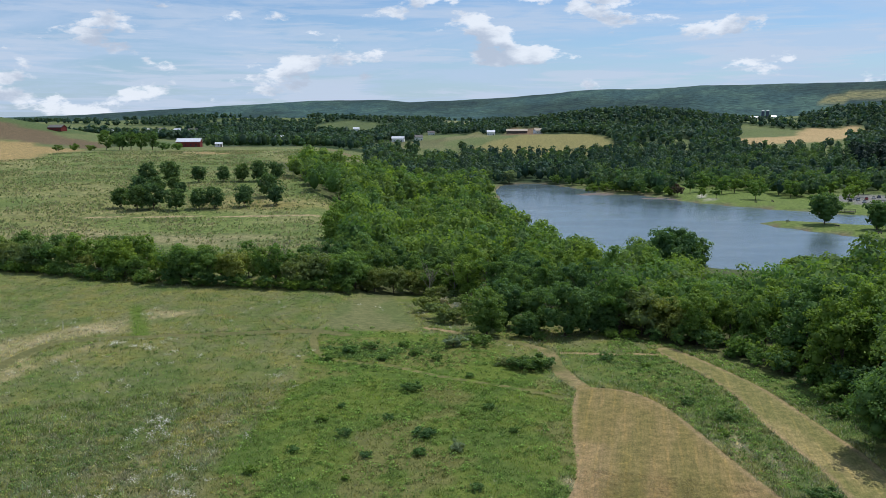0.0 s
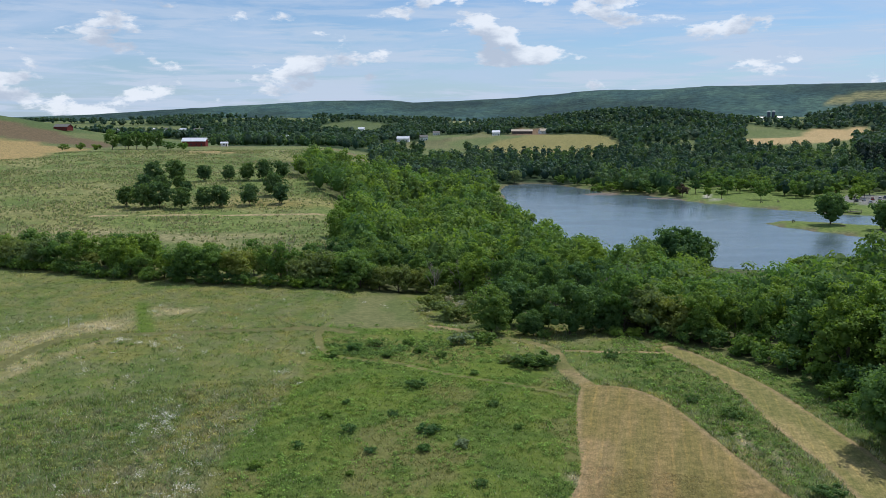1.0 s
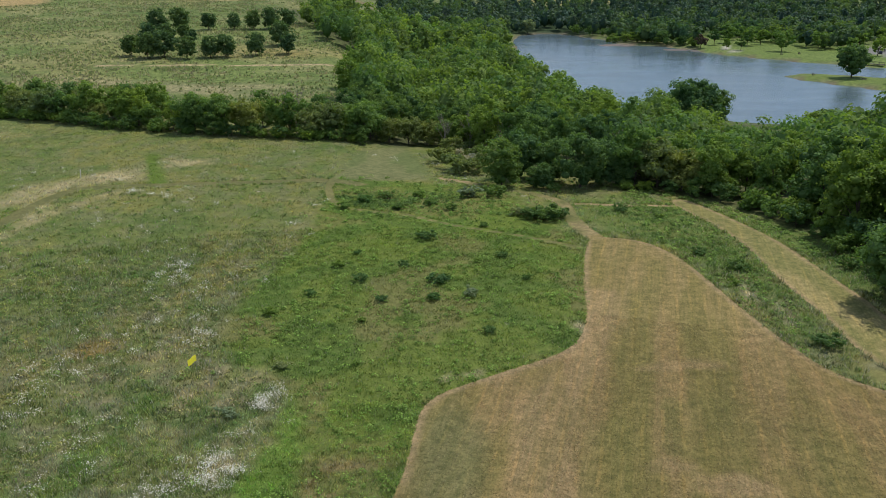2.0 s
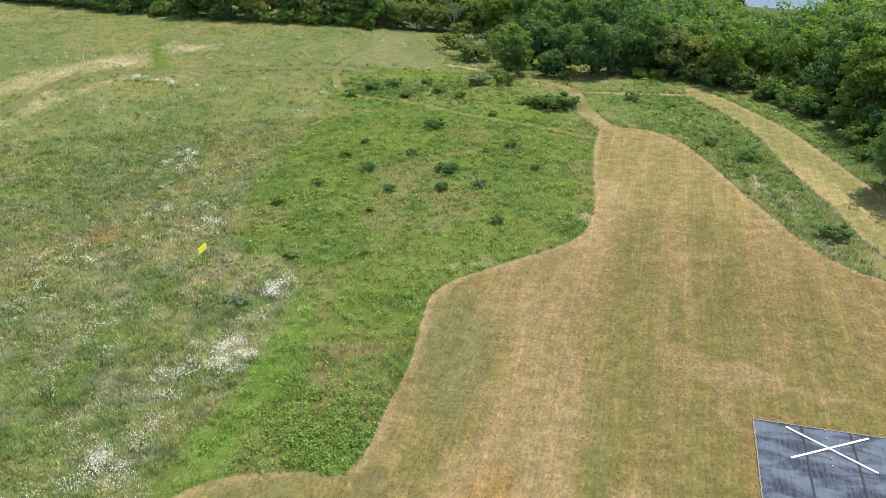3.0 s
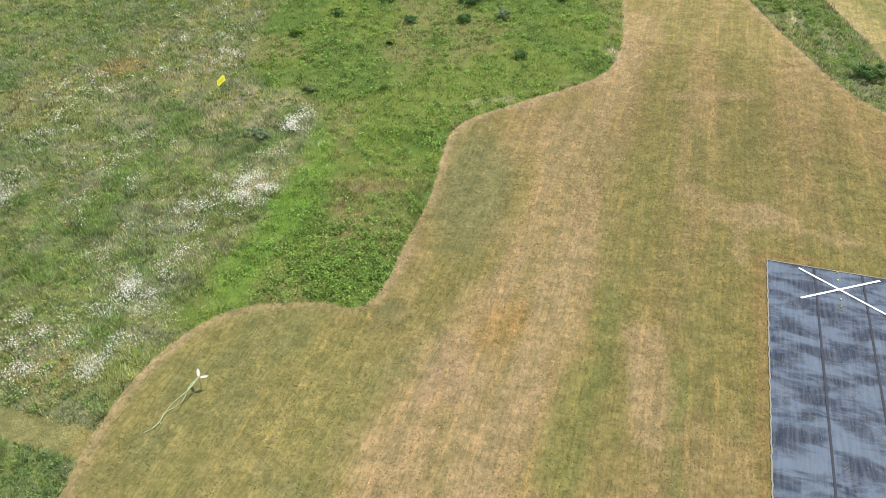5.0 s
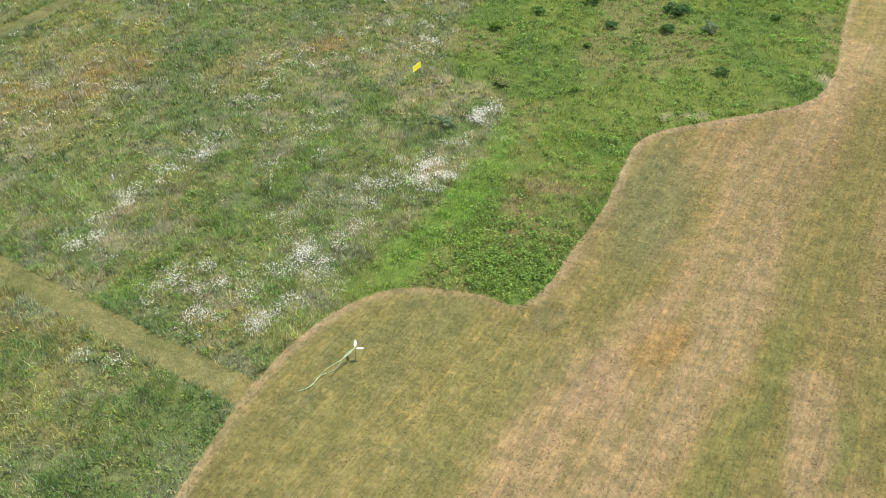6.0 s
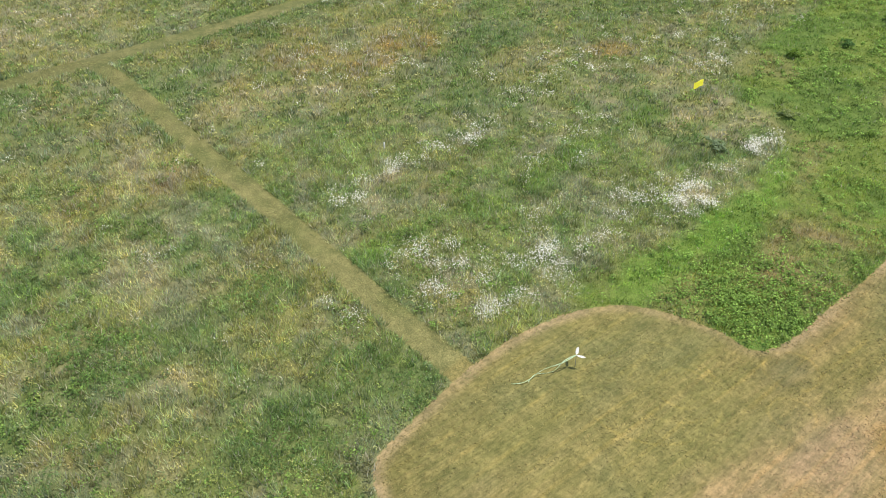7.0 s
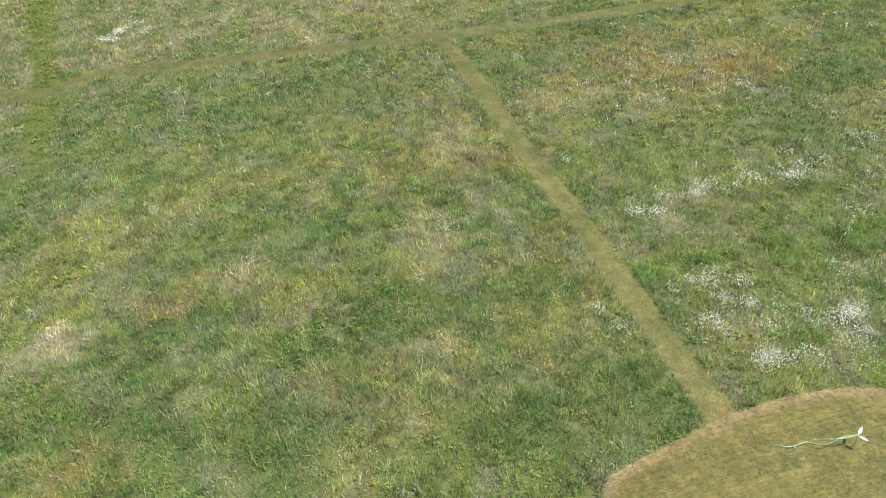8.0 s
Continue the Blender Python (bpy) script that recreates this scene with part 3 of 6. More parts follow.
def ground_material():
    m, n, b = material("ground", 0.95, 0.1)
    p = n.where()
    fine = n.noise(p, 3.2, 5, 0.65)
    finer = n.noise(p, 11.0, 4, 0.7)
    wide = n.noise(p, 0.12, 4, 0.55)
    cover = n.attr("cover").outputs["Color"]
    cut = n.attr("cut").outputs["Color"]
    streak = n.noise(n.stretch(p, (1.9, 0.11, 1.0), radians(12.7)), 1.0, 4, 0.6, 0.2)
    swath = n.noise(n.stretch(p, (0.55, 0.02, 1.0), radians(12.7)), 1.0, 2, 0.5, 0.1)
    ragged = n.math("MULTIPLY", n.math("SUBTRACT", n.noise(p, 2.2, 4, 0.6), 0.5), 0.55)
    in_mown = n.ramp(n.math("ADD", n.attr("mown").outputs["Fac"], ragged), -0.08, 0.08)
    in_path = n.ramp(n.math("ADD", n.attr("path").outputs["Fac"], ragged), -0.1, 0.15)
    cut1 = n.mix(n.ramp(streak, 0.38, 0.62, 0.0, 0.6), cut, n.mix(1.0, cut, (0.80, 0.87, 0.78), "MULTIPLY"))
    cut2 = n.mix(n.ramp(swath, 0.45, 0.6, 0.0, 0.4), cut1, n.mix(1.0, cut1, (1.16, 1.1, 1.04), "MULTIPLY"))
    across = n.add("ShaderNodeSeparateXYZ", {0: n.stretch(p, (1, 1, 1), radians(12.7))}).outputs[0]
    pass_edge = n.math("SINE", n.math("MULTIPLY_ADD", across, 4.3, n.math("MULTIPLY", n.noise(p, 0.09, 2), 5.0)))
    cut2 = n.mix(n.math("MULTIPLY", n.ramp(pass_edge, 0.72, 1.0), n.ramp(n.noise(p, 0.22, 3), 0.42, 0.6, 0.1, 0.75)), cut2, n.mix(1.0, cut2, (1.3, 1.2, 1.1), "MULTIPLY"))
    fine_row = n.math("SINE", n.math("MULTIPLY_ADD", across, 15.0, n.math("MULTIPLY", n.noise(p, 0.35, 3), 9.0)))
    cut2 = n.mix(n.math("MULTIPLY", n.ramp(fine_row, 0.1, 1.0), n.ramp(n.noise(p, 0.5, 3), 0.42, 0.62, 0.12, 0.62)), cut2, n.mix(1.0, cut2, (0.76, 0.80, 0.76), "MULTIPLY"))
    for cx, cy, rad in ((17.6, 84.0, 1.8), (17.2, 77.0, 2.6), (15.0, 71.5, 2.4), (-9.2, 33.6, 1.5), (-9.6, 33.2, 2.4), (-10.6, 32.4, 3.8), (-3.9, 35.2, 1.2), (-5.0, 38.4, 1.5)):
        d = n.add("ShaderNodeVectorMath", {0: p, 1: (cx, cy, 0.0)}, operation="DISTANCE").outputs["Value"]
        off = n.math("ABSOLUTE", n.math("SUBTRACT", n.math("ADD", d, n.math("MULTIPLY", ragged, 0.3)), rad))
        ring = n.math("MULTIPLY", n.ramp(off, 0.03, 0.16, 1.0, 0.0), n.ramp(n.noise(p, 0.3, 2), 0.40, 0.58))
        cut2 = n.mix(ring, cut2, n.mix(1.0, cut2, (1.2, 1.15, 1.06), "MULTIPLY"))
    rim = n.math("MULTIPLY", n.ramp(n.attr("mown").outputs["Fac"], 0.1, 1.0, 1.0, 0.0), n.ramp(wide, 0.35, 0.55, 0.3, 0.85))
    cut3 = n.mix(rim, cut2, (0.29, 0.215, 0.125))
    base = n.mix(n.math("MAXIMUM", in_path, in_mown), cover, n.mix(in_mown, cut, cut3))
    far = n.ramp(n.add("ShaderNodeVectorMath", {0: p, 1: (0.0, 0.0, 0.0)}, operation="DISTANCE").outputs["Value"], 190, 260)
    tussock = n.noise(n.stretch(p, (0.55, 0.42, 1.0), radians(-6)), 1.0, 6, 0.72)
    rough_far = n.mix(n.ramp(tussock, 0.34, 0.66), n.mix(1.0, base, (0.66, 0.72, 0.66), "MULTIPLY"), n.mix(1.0, base, (1.32, 1.25, 1.26), "MULTIPLY"))
    base = n.mix(far, base, rough_far)
    lumps = n.noise(p, 0.85, 5, 0.66)
    base = n.mix(n.ramp(lumps, 0.36, 0.64), n.mix(1.0, base, (0.80, 0.83, 0.80), "MULTIPLY"), n.mix(1.0, base, (1.18, 1.15, 1.15), "MULTIPLY"))
    remote = n.ramp(n.add("ShaderNodeVectorMath", {0: p, 1: (0.0, 0.0, 0.0)}, operation="DISTANCE").outputs["Value"], 1600, 2700)
    canopy = n.noise(p, 0.04, 6, 0.75)
    base = n.mix(remote, base, n.mix(n.ramp(canopy, 0.36, 0.64), n.mix(1.0, base, (0.54, 0.60, 0.66), "MULTIPLY"), n.mix(1.0, base, (1.44, 1.38, 1.28), "MULTIPLY")))
    grain = n.noise(n.stretch(p, (9.0, 2.0, 6.0), radians(12.7)), 1.0, 4, 0.66)
    tone = n.mix(in_mown, finer, n.math("MULTIPLY_ADD", n.math("SUBTRACT", grain, 0.5), 0.42, 0.5))
    base = n.mix(n.ramp(fine, 0.25, 0.75, 0.0, 0.8), n.mix(1.0, base, (0.78, 0.80, 0.78), "MULTIPLY"), n.mix(1.0, base, (1.2, 1.18, 1.16), "MULTIPLY"))
    base = n.mix(n.ramp(tone, 0.34, 0.66, 0.0, 1.0), n.mix(1.0, base, (0.62, 0.65, 0.62), "MULTIPLY"), n.mix(1.0, base, (1.34, 1.31, 1.3), "MULTIPLY"))
    link(n, base, b.inputs["Base Color"])
    bump = n.add("ShaderNodeBump", {"Strength": 0.6, "Distance": 0.08, "Height": n.math("ADD", fine, n.math("MULTIPLY", finer, 0.7))})
    link(n, bump.outputs[0], b.inputs["Normal"])
    return m


def leaf_material(name, dark, light, glow=0.35, vary=0.30, tinted=False):
    """Leaves: colour by tree and by leaf, with light coming through."""
    m = bpy.data.materials.new(name)
    m.use_nodes = True
    n = Nodes(m.node_tree)
    m.node_tree.nodes.clear()
    leaf = n.add("ShaderNodeNewGeometry").outputs["Random Per Island"]
    patch = n.noise(n.where(), 0.45, 3, 0.6)
    k = n.math("ADD", n.math("MULTIPLY", leaf, vary), n.math("MULTIPLY", patch, 0.85))
    col = n.mix(n.ramp(k, 0.2, 1.0), dark, light)
    if tinted:
        col = n.mix(1.0, col, n.attr("cover").outputs["Color"], "MULTIPLY")
    else:
        tree = n.add("ShaderNodeObjectInfo").outputs["Random"]
        cool = n.mix(n.ramp(tree, 0.0, 0.45), n.mix(1.0, col, (0.74, 0.84, 0.98), "MULTIPLY"), col)
        col = n.mix(n.ramp(tree, 0.55, 1.0), cool, n.mix(1.0, col, (1.24, 1.13, 0.88), "MULTIPLY"))
    a = n.add("ShaderNodeBsdfPrincipled", {"Base Color": col, "Roughness": 0.7, "Specular IOR Level": 0.15})
    t = n.add("ShaderNodeBsdfTranslucent", {"Color": n.mix(1.0, col, (1.25, 1.3, 0.5), "MULTIPLY")})
    s = n.add("ShaderNodeMixShader", {0: glow, 1: a.outputs[0], 2: t.outputs[0]})
    link(n, s.outputs[0], n.add("ShaderNodeOutputMaterial").inputs[0])
    return m


def grass_material():
    m = bpy.data.materials.new("tall_grass")
    m.use_nodes = True
    n = Nodes(m.node_tree)
    m.node_tree.nodes.clear()
    leaf = n.add("ShaderNodeNewGeometry").outputs["Random Per Island"]
    c = n.attr("cover").outputs["Color"]
    col = n.mix(leaf, n.mix(1.0, c, (0.72, 0.78, 0.75), "MULTIPLY"), n.mix(1.0, c, (1.42, 1.35, 1.32), "MULTIPLY"))
    a = n.add("ShaderNodeBsdfPrincipled", {"Base Color": col, "Roughness": 0.65, "Specular IOR Level": 0.2})
    t = n.add("ShaderNodeBsdfTranslucent", {"Color": col})
    s = n.add("ShaderNodeMixShader", {0: 0.45, 1: a.outputs[0], 2: t.outputs[0]})
    link(n, s.outputs[0], n.add("ShaderNodeOutputMaterial").inputs[0])
    return m


def plain(name, a, b=None, scale=4.0, rough=0.7, spec=0.3, metal=0.0, relief=0.0):
    """A surface of two tones worn into one another."""
    m, n, s = material(name, rough, spec)
    k = n.noise(n.where(), scale, 5, 0.6)
    col = n.mix(n.ramp(k, 0.3, 0.7), a, b or tuple(v * 0.8 for v in a))
    link(n, col, s.inputs["Base Color"])
    s.inputs["Metallic"].default_value = metal
    if relief:
        link(n, n.add("ShaderNodeBump", {"Strength": 0.5, "Distance": relief, "Height": k}).outputs[0], s.inputs["Normal"])
    return m


def water_material():
    m, n, b = material("water", 0.06, 0.5)
    b.inputs["IOR"].default_value = 1.33
    p = n.where()
    link(n, n.mix(n.noise(p, 0.02, 3), (0.078, 0.118, 0.140), (0.094, 0.138, 0.160)), b.inputs["Base Color"])
    ripple = n.math("ADD", n.noise(n.stretch(p, (1.0, 0.5, 1)), 1.1, 4, 0.6), n.math("MULTIPLY", n.noise(p, 0.12, 3, 0.5), 2.0))
    link(n, n.ramp(n.noise(n.stretch(p, (0.5, 1.6, 1)), 0.02, 4, 0.6, 0.5), 0.35, 0.65, 0.10, 0.24), b.inputs["Roughness"])
    link(n, n.add("ShaderNodeBump", {"Strength": 0.7, "Distance": 0.15, "Height": ripple}).outputs[0], b.inputs["Normal"])
    return m


M_GROUND, M_GRASS, M_WATER = ground_material(), grass_material(), water_material()
M_LEAF = leaf_material("leaf_woodland", (0.080, 0.158, 0.046), (0.215, 0.325, 0.088), 0.45)
M_LEAF_DARK = leaf_material("leaf_dark", (0.062, 0.132, 0.046), (0.165, 0.262, 0.082), 0.42)
M_LEAF_BRIGHT = leaf_material("leaf_bright", (0.105, 0.190, 0.044), (0.260, 0.370, 0.085), 0.45)
M_LEAF_GREY = leaf_material("leaf_silvery", (0.17, 0.23, 0.13), (0.32, 0.38, 0.24), 0.5)
M_LEAF_OLIVE = leaf_material("leaf_olive", (0.125, 0.172, 0.058), (0.245, 0.295, 0.105), 0.4)
M_LEAF_WOOD = leaf_material("leaf_deep_wood", (0.080, 0.155, 0.046), (0.215, 0.325, 0.088), 0.45, 0.3, True)
# far leaves: haze blue and cloud-shadow darkness put into the colour
M_LEAF_HAZED = leaf_material("leaf_hazed", (0.036, 0.078, 0.056), (0.100, 0.165, 0.094), 0.3, 0.2, True)
M_LEAF_MID = leaf_material("leaf_lakeside", (0.052, 0.108, 0.048), (0.150, 0.240, 0.092), 0.4, 0.25)
M_LEAF_SHORE = leaf_material("leaf_far_shore", (0.052, 0.108, 0.052), (0.140, 0.225, 0.096), 0.4, 0.25, True)
M_LEAF_FIR = leaf_material("leaf_conifer", (0.016, 0.036, 0.026), (0.042, 0.068, 0.042), 0.15, 0.1, True)
M_LEAF_PLUM = leaf_material("leaf_plum", (0.08, 0.06, 0.05), (0.14, 0.105, 0.08), 0.3)
M_BRUSH = leaf_material("dry_brush", (0.30, 0.285, 0.21), (0.50, 0.47, 0.37), 0.4)
M_BARK = plain("bark", (0.13, 0.10, 0.075), (0.07, 0.055, 0.045), 9, 0.9, 0.1, 0, 0.03)
M_TWIG = plain("grey_twigs", (0.33, 0.29, 0.24), (0.22, 0.19, 0.15), 3, 0.9, 0.1)
M_FLOWER = plain("flower_white", (0.70, 0.69, 0.60), (0.56, 0.55, 0.44), 3, 0.8)

# ---------------------------------------------------------------- mesh helpers


def fast_mesh(name, verts, faces, mat, colours=None, normals=None):
    """A mesh from arrays; faces all with the same count of corners."""
    verts, faces = np.asarray(verts, np.float32), np.asarray(faces, np.int32)
    me = bpy.data.meshes.new(name)
    k = faces.shape[1]
    me.vertices.add(len(verts))
    me.vertices.foreach_set("co", verts.ravel())
    me.loops.add(faces.size)
    me.loops.foreach_set("vertex_index", faces.ravel())
    me.polygons.add(len(faces))
    me.polygons.foreach_set("loop_start", np.arange(0, faces.size, k, dtype=np.int32))
    me.polygons.foreach_set("loop_total", np.full(len(faces), k, np.int32))
    me.update(calc_edges=True)
    if colours is not None:
        a = me.attributes.new("cover", "FLOAT_COLOR", "POINT")
        a.data.foreach_set("color", np.column_stack([colours, np.ones(len(colours))]).astype(np.float32).ravel())
    if normals is not None:
        me.polygons.foreach_set("use_smooth", np.ones(len(faces), bool))
        me.normals_split_custom_set_from_vertices(normals.tolist())
    me.materials.append(mat)
    return me


def ball():
    """A rounded cube of quads, wound outwards."""
    v, f, at = [], [], {}
    for ax in range(3):
        for sg in (-1, 1):
            for a in range(2):
                for b in range(2):
                    q = []
                    for da, db in ((0, 0), (1, 0), (1, 1), (0, 1)):
                        c = [0, 0, 0]
                        c[ax], c[(ax + 1) % 3], c[(ax + 2) % 3] = sg, a + da - 1, b + db - 1
                        q.append(at.setdefault(tuple(c), len(at)))
                    f.append(q if sg > 0 else q[::-1])
    v = np.array(sorted(at, key=at.get), float)
    return v / np.linalg.norm(v, axis=1)[:, None], np.array(f)


BALL_V, BALL_F = ball()


def cores(r, centres, sizes):
    """Dark inner masses of the crowns, uneven, which the leaves stand on."""
    k = len(centres)
    v = centres[:, None] + BALL_V[None] * sizes[:, None] * r.uniform(0.82, 1.12, (k, len(BALL_V), 1))
    return v.reshape(-1, 3), (BALL_F[None] + (np.arange(k) * len(BALL_V))[:, None, None]).reshape(-1, 4), np.tile(BALL_V, (k, 1))


def part(name, bm, mat, parent=None, label="", flat=True):
    me = bpy.data.meshes.new(name)
    bm.to_mesh(me)
    bm.free()
    me.materials.append(mat)
    if not flat:
        me.polygons.foreach_set("use_smooth", np.ones(len(me.polygons), bool))
    ob = new(name, me)
    ob.parent = parent
    return tagged(ob, label)


def box(bm, x0, y0, z0, x1, y1, z1, bevel=0.0):
    got = bmesh.ops.create_cube(bm, size=1.0, matrix=Matrix.LocRotScale(((x0 + x1) / 2, (y0 + y1) / 2, (z0 + z1) / 2), None, (abs(x1 - x0), abs(y1 - y0), abs(z1 - z0))))
    if bevel:
        edges = {e for v in got["verts"] for e in v.link_edges}
        bmesh.ops.bevel(bm, geom=list(edges), offset=bevel, segments=2, affect="EDGES")
    return bm


def limb(bm, a, b, ra, rb, sides=7):
    a, b = Vector(a), Vector(b)
    turn = (b - a).to_track_quat("Z", "Y").to_matrix().to_4x4()
    bmesh.ops.create_cone(bm, cap_ends=True, segments=sides, radius1=ra, radius2=rb, depth=(b - a).length, matrix=Matrix.Translation((a + b) / 2) @ turn)
    return bm


def ground_z(x, y):
    return float(height(np.array([x]), np.array([y]))[0])


# ---------------------------------------------------------------- ground, one sheet to the horizon
near_cols = np.arange(radians(-48), radians(118), 0.0066)
cols = np.concatenate([near_cols, np.linspace(near_cols[-1] + 0.03, near_cols[0] + 2 * np.pi - 0.03, 70)])
rings = np.concatenate([[0.0, 2, 5, 8, 11], np.exp(np.arange(np.log(14), np.log(300), 0.0125)), np.exp(np.arange(np.log(303), np.log(4950), 0.027))])
AA, RR = np.meshgrid(cols, rings)
GX, GY = (-np.sin(AA) * RR).ravel(), (np.cos(AA) * RR).ravel()
GZ = height(GX, GY)
nc, nr = len(cols), len(rings)
i0 = (np.arange(nr - 1)[:, None] * nc + np.arange(nc)[None]).ravel()
i1 = (np.arange(nr - 1)[:, None] * nc + (np.arange(nc)[None] + 1) % nc).ravel()
quads = np.column_stack([i0, i0 + nc, i1 + nc, i1])[:, ::-1]
g_r = np.hypot(GX, GY)
g_mown = np.maximum(signed(GX, GY, MOWN), signed(GX, GY, TRAIL))
g_path = np.full(len(GX), -50.0)
for half, p in PATHS:
    g_path = np.maximum(g_path, half - line_distance(GX, GY, p))
g_path = np.maximum(g_path, (signed(GX, GY, CLEARING) - 1.5) * 0.12)
cover = meadow(GX, GY) * 0.81
beyond = smooth(g_r, 185, 240)
pasture = mixc(np.zeros((len(GX), 3)) + (0.145, 0.185, 0.065), (0.195, 0.20, 0.085), smooth(fbm(GX, GY, 40, 61), 0.42, 0.6))
pasture = mixc(pasture, (0.12, 0.16, 0.055), smooth(fbm(GX, GY, 26, 62), 0.52, 0.66))
pasture = mixc(pasture, (0.27, 0.235, 0.15), blob(GX, GY, -75, 236, 60, 9, -5, 0.5, 63, 0.4) * 0.75)
pasture = mixc(pasture, (0.28, 0.215, 0.10), blob(GX, GY, -70, 300, 42, 15, 6, 0.5, 64, 0.4) * 0.65)
pasture = mixc(pasture, (0.36, 0.25, 0.14), blob(GX, GY, -130, 480, 28, 12, 6, 0.5, 65, 0.4) * 0.8)
pasture = mixc(pasture, (0.25, 0.235, 0.125), smooth(fbm(GX / 2, GY, 6, 68, 4), 0.5, 0.66) * 0.55)
pasture = mixc(pasture, (0.10, 0.145, 0.05), smooth(fbm(GX / 2, GY, 9, 69, 3), 0.54, 0.68) * 0.6)
pasture = pasture * (0.96, 0.98, 0.90)
far_open, far_col = field_at(GX, GY)
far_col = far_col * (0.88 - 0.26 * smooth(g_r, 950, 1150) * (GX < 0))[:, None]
pasture = mixc(pasture, (0, 0, 0), smooth(far_open, 0.1, 0.6)) + far_col * smooth(far_open, 0.1, 0.6)[:, None]
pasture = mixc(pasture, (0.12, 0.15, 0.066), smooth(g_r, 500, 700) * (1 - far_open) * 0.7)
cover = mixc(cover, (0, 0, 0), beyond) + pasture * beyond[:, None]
wooded = woods_at(GX, GY)
cover = mixc(cover, (0.035, 0.062, 0.028), wooded)
# blue of haze and broad cloud-shadow mottling painted into the ridge forest colour
ridge_haze = smooth(g_r, 2700, 3100)
hazed_forest = mixc(np.zeros((len(GX), 3)) + (0.030, 0.066, 0.074), (0.048, 0.092, 0.086), smooth(fbm(GX, GY, 60, 66), 0.42, 0.6))
hazed_forest = hazed_forest * (0.72 + 0.5 * smooth(fbm(GX, GY, 420, 67, 3), 0.38, 0.62))[:, None]
cover = mixc(cover, (0, 0, 0), ridge_haze * wooded) + hazed_forest * (ridge_haze * wooded)[:, None]
lake_d = lake_depth(GX, GY)
park = smooth(-lake_d, -1, 1) * (1 - smooth(-lake_d, 60, 120)) * (GX > 132) * (GY > 300)
cover = mixc(cover, (0.13, 0.185, 0.05), park * 0.9)
cover = mixc(cover, (0.15, 0.13, 0.085), (1 - smooth(np.abs(lake_d), 0.5, 2.5)) * (lake_d > -100))
cover = mixc(cover, (0.17, 0.14, 0.115), smooth(lake_d, 0.2, 1.0))
cover = mixc(cover, (0.07, 0.09, 0.04), smooth(GX, 20, 40) * (1 - smooth(GY, 290, 300)) * smooth(GY - 150, 0, 20) * (1 - smooth(GX, 260, 300)) * 0.9)
walkway = line_distance(GX, GY, curve_through([(154, 507), (147, 480), (150, 467), (160, 459), (184, 446), (205, 438), (225, 424), (260, 405)], 4))
cover = mixc(cover, (0.42, 0.40, 0.36), 1 - smooth(walkway, 0.9, 1.6))
lot = signed(GX, GY, [(208, 462), (239, 508), (290, 480), (300, 420), (222, 424)])
cover = mixc(cover, (0.20, 0.20, 0.20), smooth(lot, -0.5, 0.5))
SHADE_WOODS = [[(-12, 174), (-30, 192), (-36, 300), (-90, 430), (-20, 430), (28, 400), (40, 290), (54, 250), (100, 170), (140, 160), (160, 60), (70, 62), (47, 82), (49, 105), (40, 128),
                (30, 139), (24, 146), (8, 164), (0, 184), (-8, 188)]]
# ground colour darkened inside the outline of the woods
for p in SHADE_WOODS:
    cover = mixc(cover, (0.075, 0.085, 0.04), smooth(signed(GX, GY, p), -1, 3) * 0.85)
cut = mown(GX, GY)
# the paths' colours, olive in the tall grass, darker on the west ways, and bare straw near the wood
path_tone = mixc(np.zeros((len(GX), 3)) + (0.172, 0.162, 0.066), (0.130, 0.136, 0.050), smooth(fbm(GX, GY, 2.0, 71, 3), 0.42, 0.6))
worn = np.minimum(line_distance(GX, GY, PATHS[3][1]), np.minimum(line_distance(GX, GY, PATHS[4][1]), line_distance(GX, GY, PATHS[5][1])))
path_tone = mixc(path_tone, (0.30, 0.225, 0.125), (1 - smooth(worn, 1.5, 3)) * smooth(fbm(GX, GY, 7, 72, 3), 0.3, 0.55))
path_tone = mixc(path_tone, (0.106, 0.112, 0.046), (1 - smooth(np.minimum(line_distance(GX, GY, PATHS[0][1]), line_distance(GX, GY, PATHS[1][1])), 1.5, 3)) * 0.45)
path_tone = mixc(path_tone, (0.33, 0.27, 0.16), 1 - smooth(line_distance(GX, GY, PATHS[-1][1]), 2.5, 4))
path_tone = mixc(path_tone, mixc(np.zeros((len(GX), 3)) + (0.116, 0.142, 0.052), (0.148, 0.156, 0.068), smooth(fbm(GX, GY / 3, 4, 73, 3), 0.42, 0.6)), smooth(signed(GX, GY, CLEARING), -0.6, 0.4))
off_field = 1 - smooth(g_mown, -1.2, -0.6)
cut = mixc(cut, (0, 0, 0), off_field) + path_tone * off_field[:, None]

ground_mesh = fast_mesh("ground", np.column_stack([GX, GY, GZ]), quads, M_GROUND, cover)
ground_mesh.polygons.foreach_set("use_smooth", np.ones(len(quads), bool))
a = ground_mesh.attributes.new("cut", "FLOAT_COLOR", "POINT")
a.data.foreach_set("color", np.column_stack([cut, np.ones(len(cut))]).astype(np.float32).ravel())
for key, v in (("mown", g_mown), ("path", g_path)):
    ground_mesh.attributes.new(key, "FLOAT", "POINT").data.foreach_set("value", v.astype(np.float32))
tagged(new("ground", ground_mesh), "rolling farmland of meadow, mown straw-coloured field, pasture and distant wooded ridge", "ground", kind="structure")

bm = bmesh.new()
bmesh.ops.create_grid(bm, x_segments=8, y_segments=8, size=0.5, matrix=Matrix.LocRotScale((165, 425, LAKE_Z), None, (320, 420, 1)))
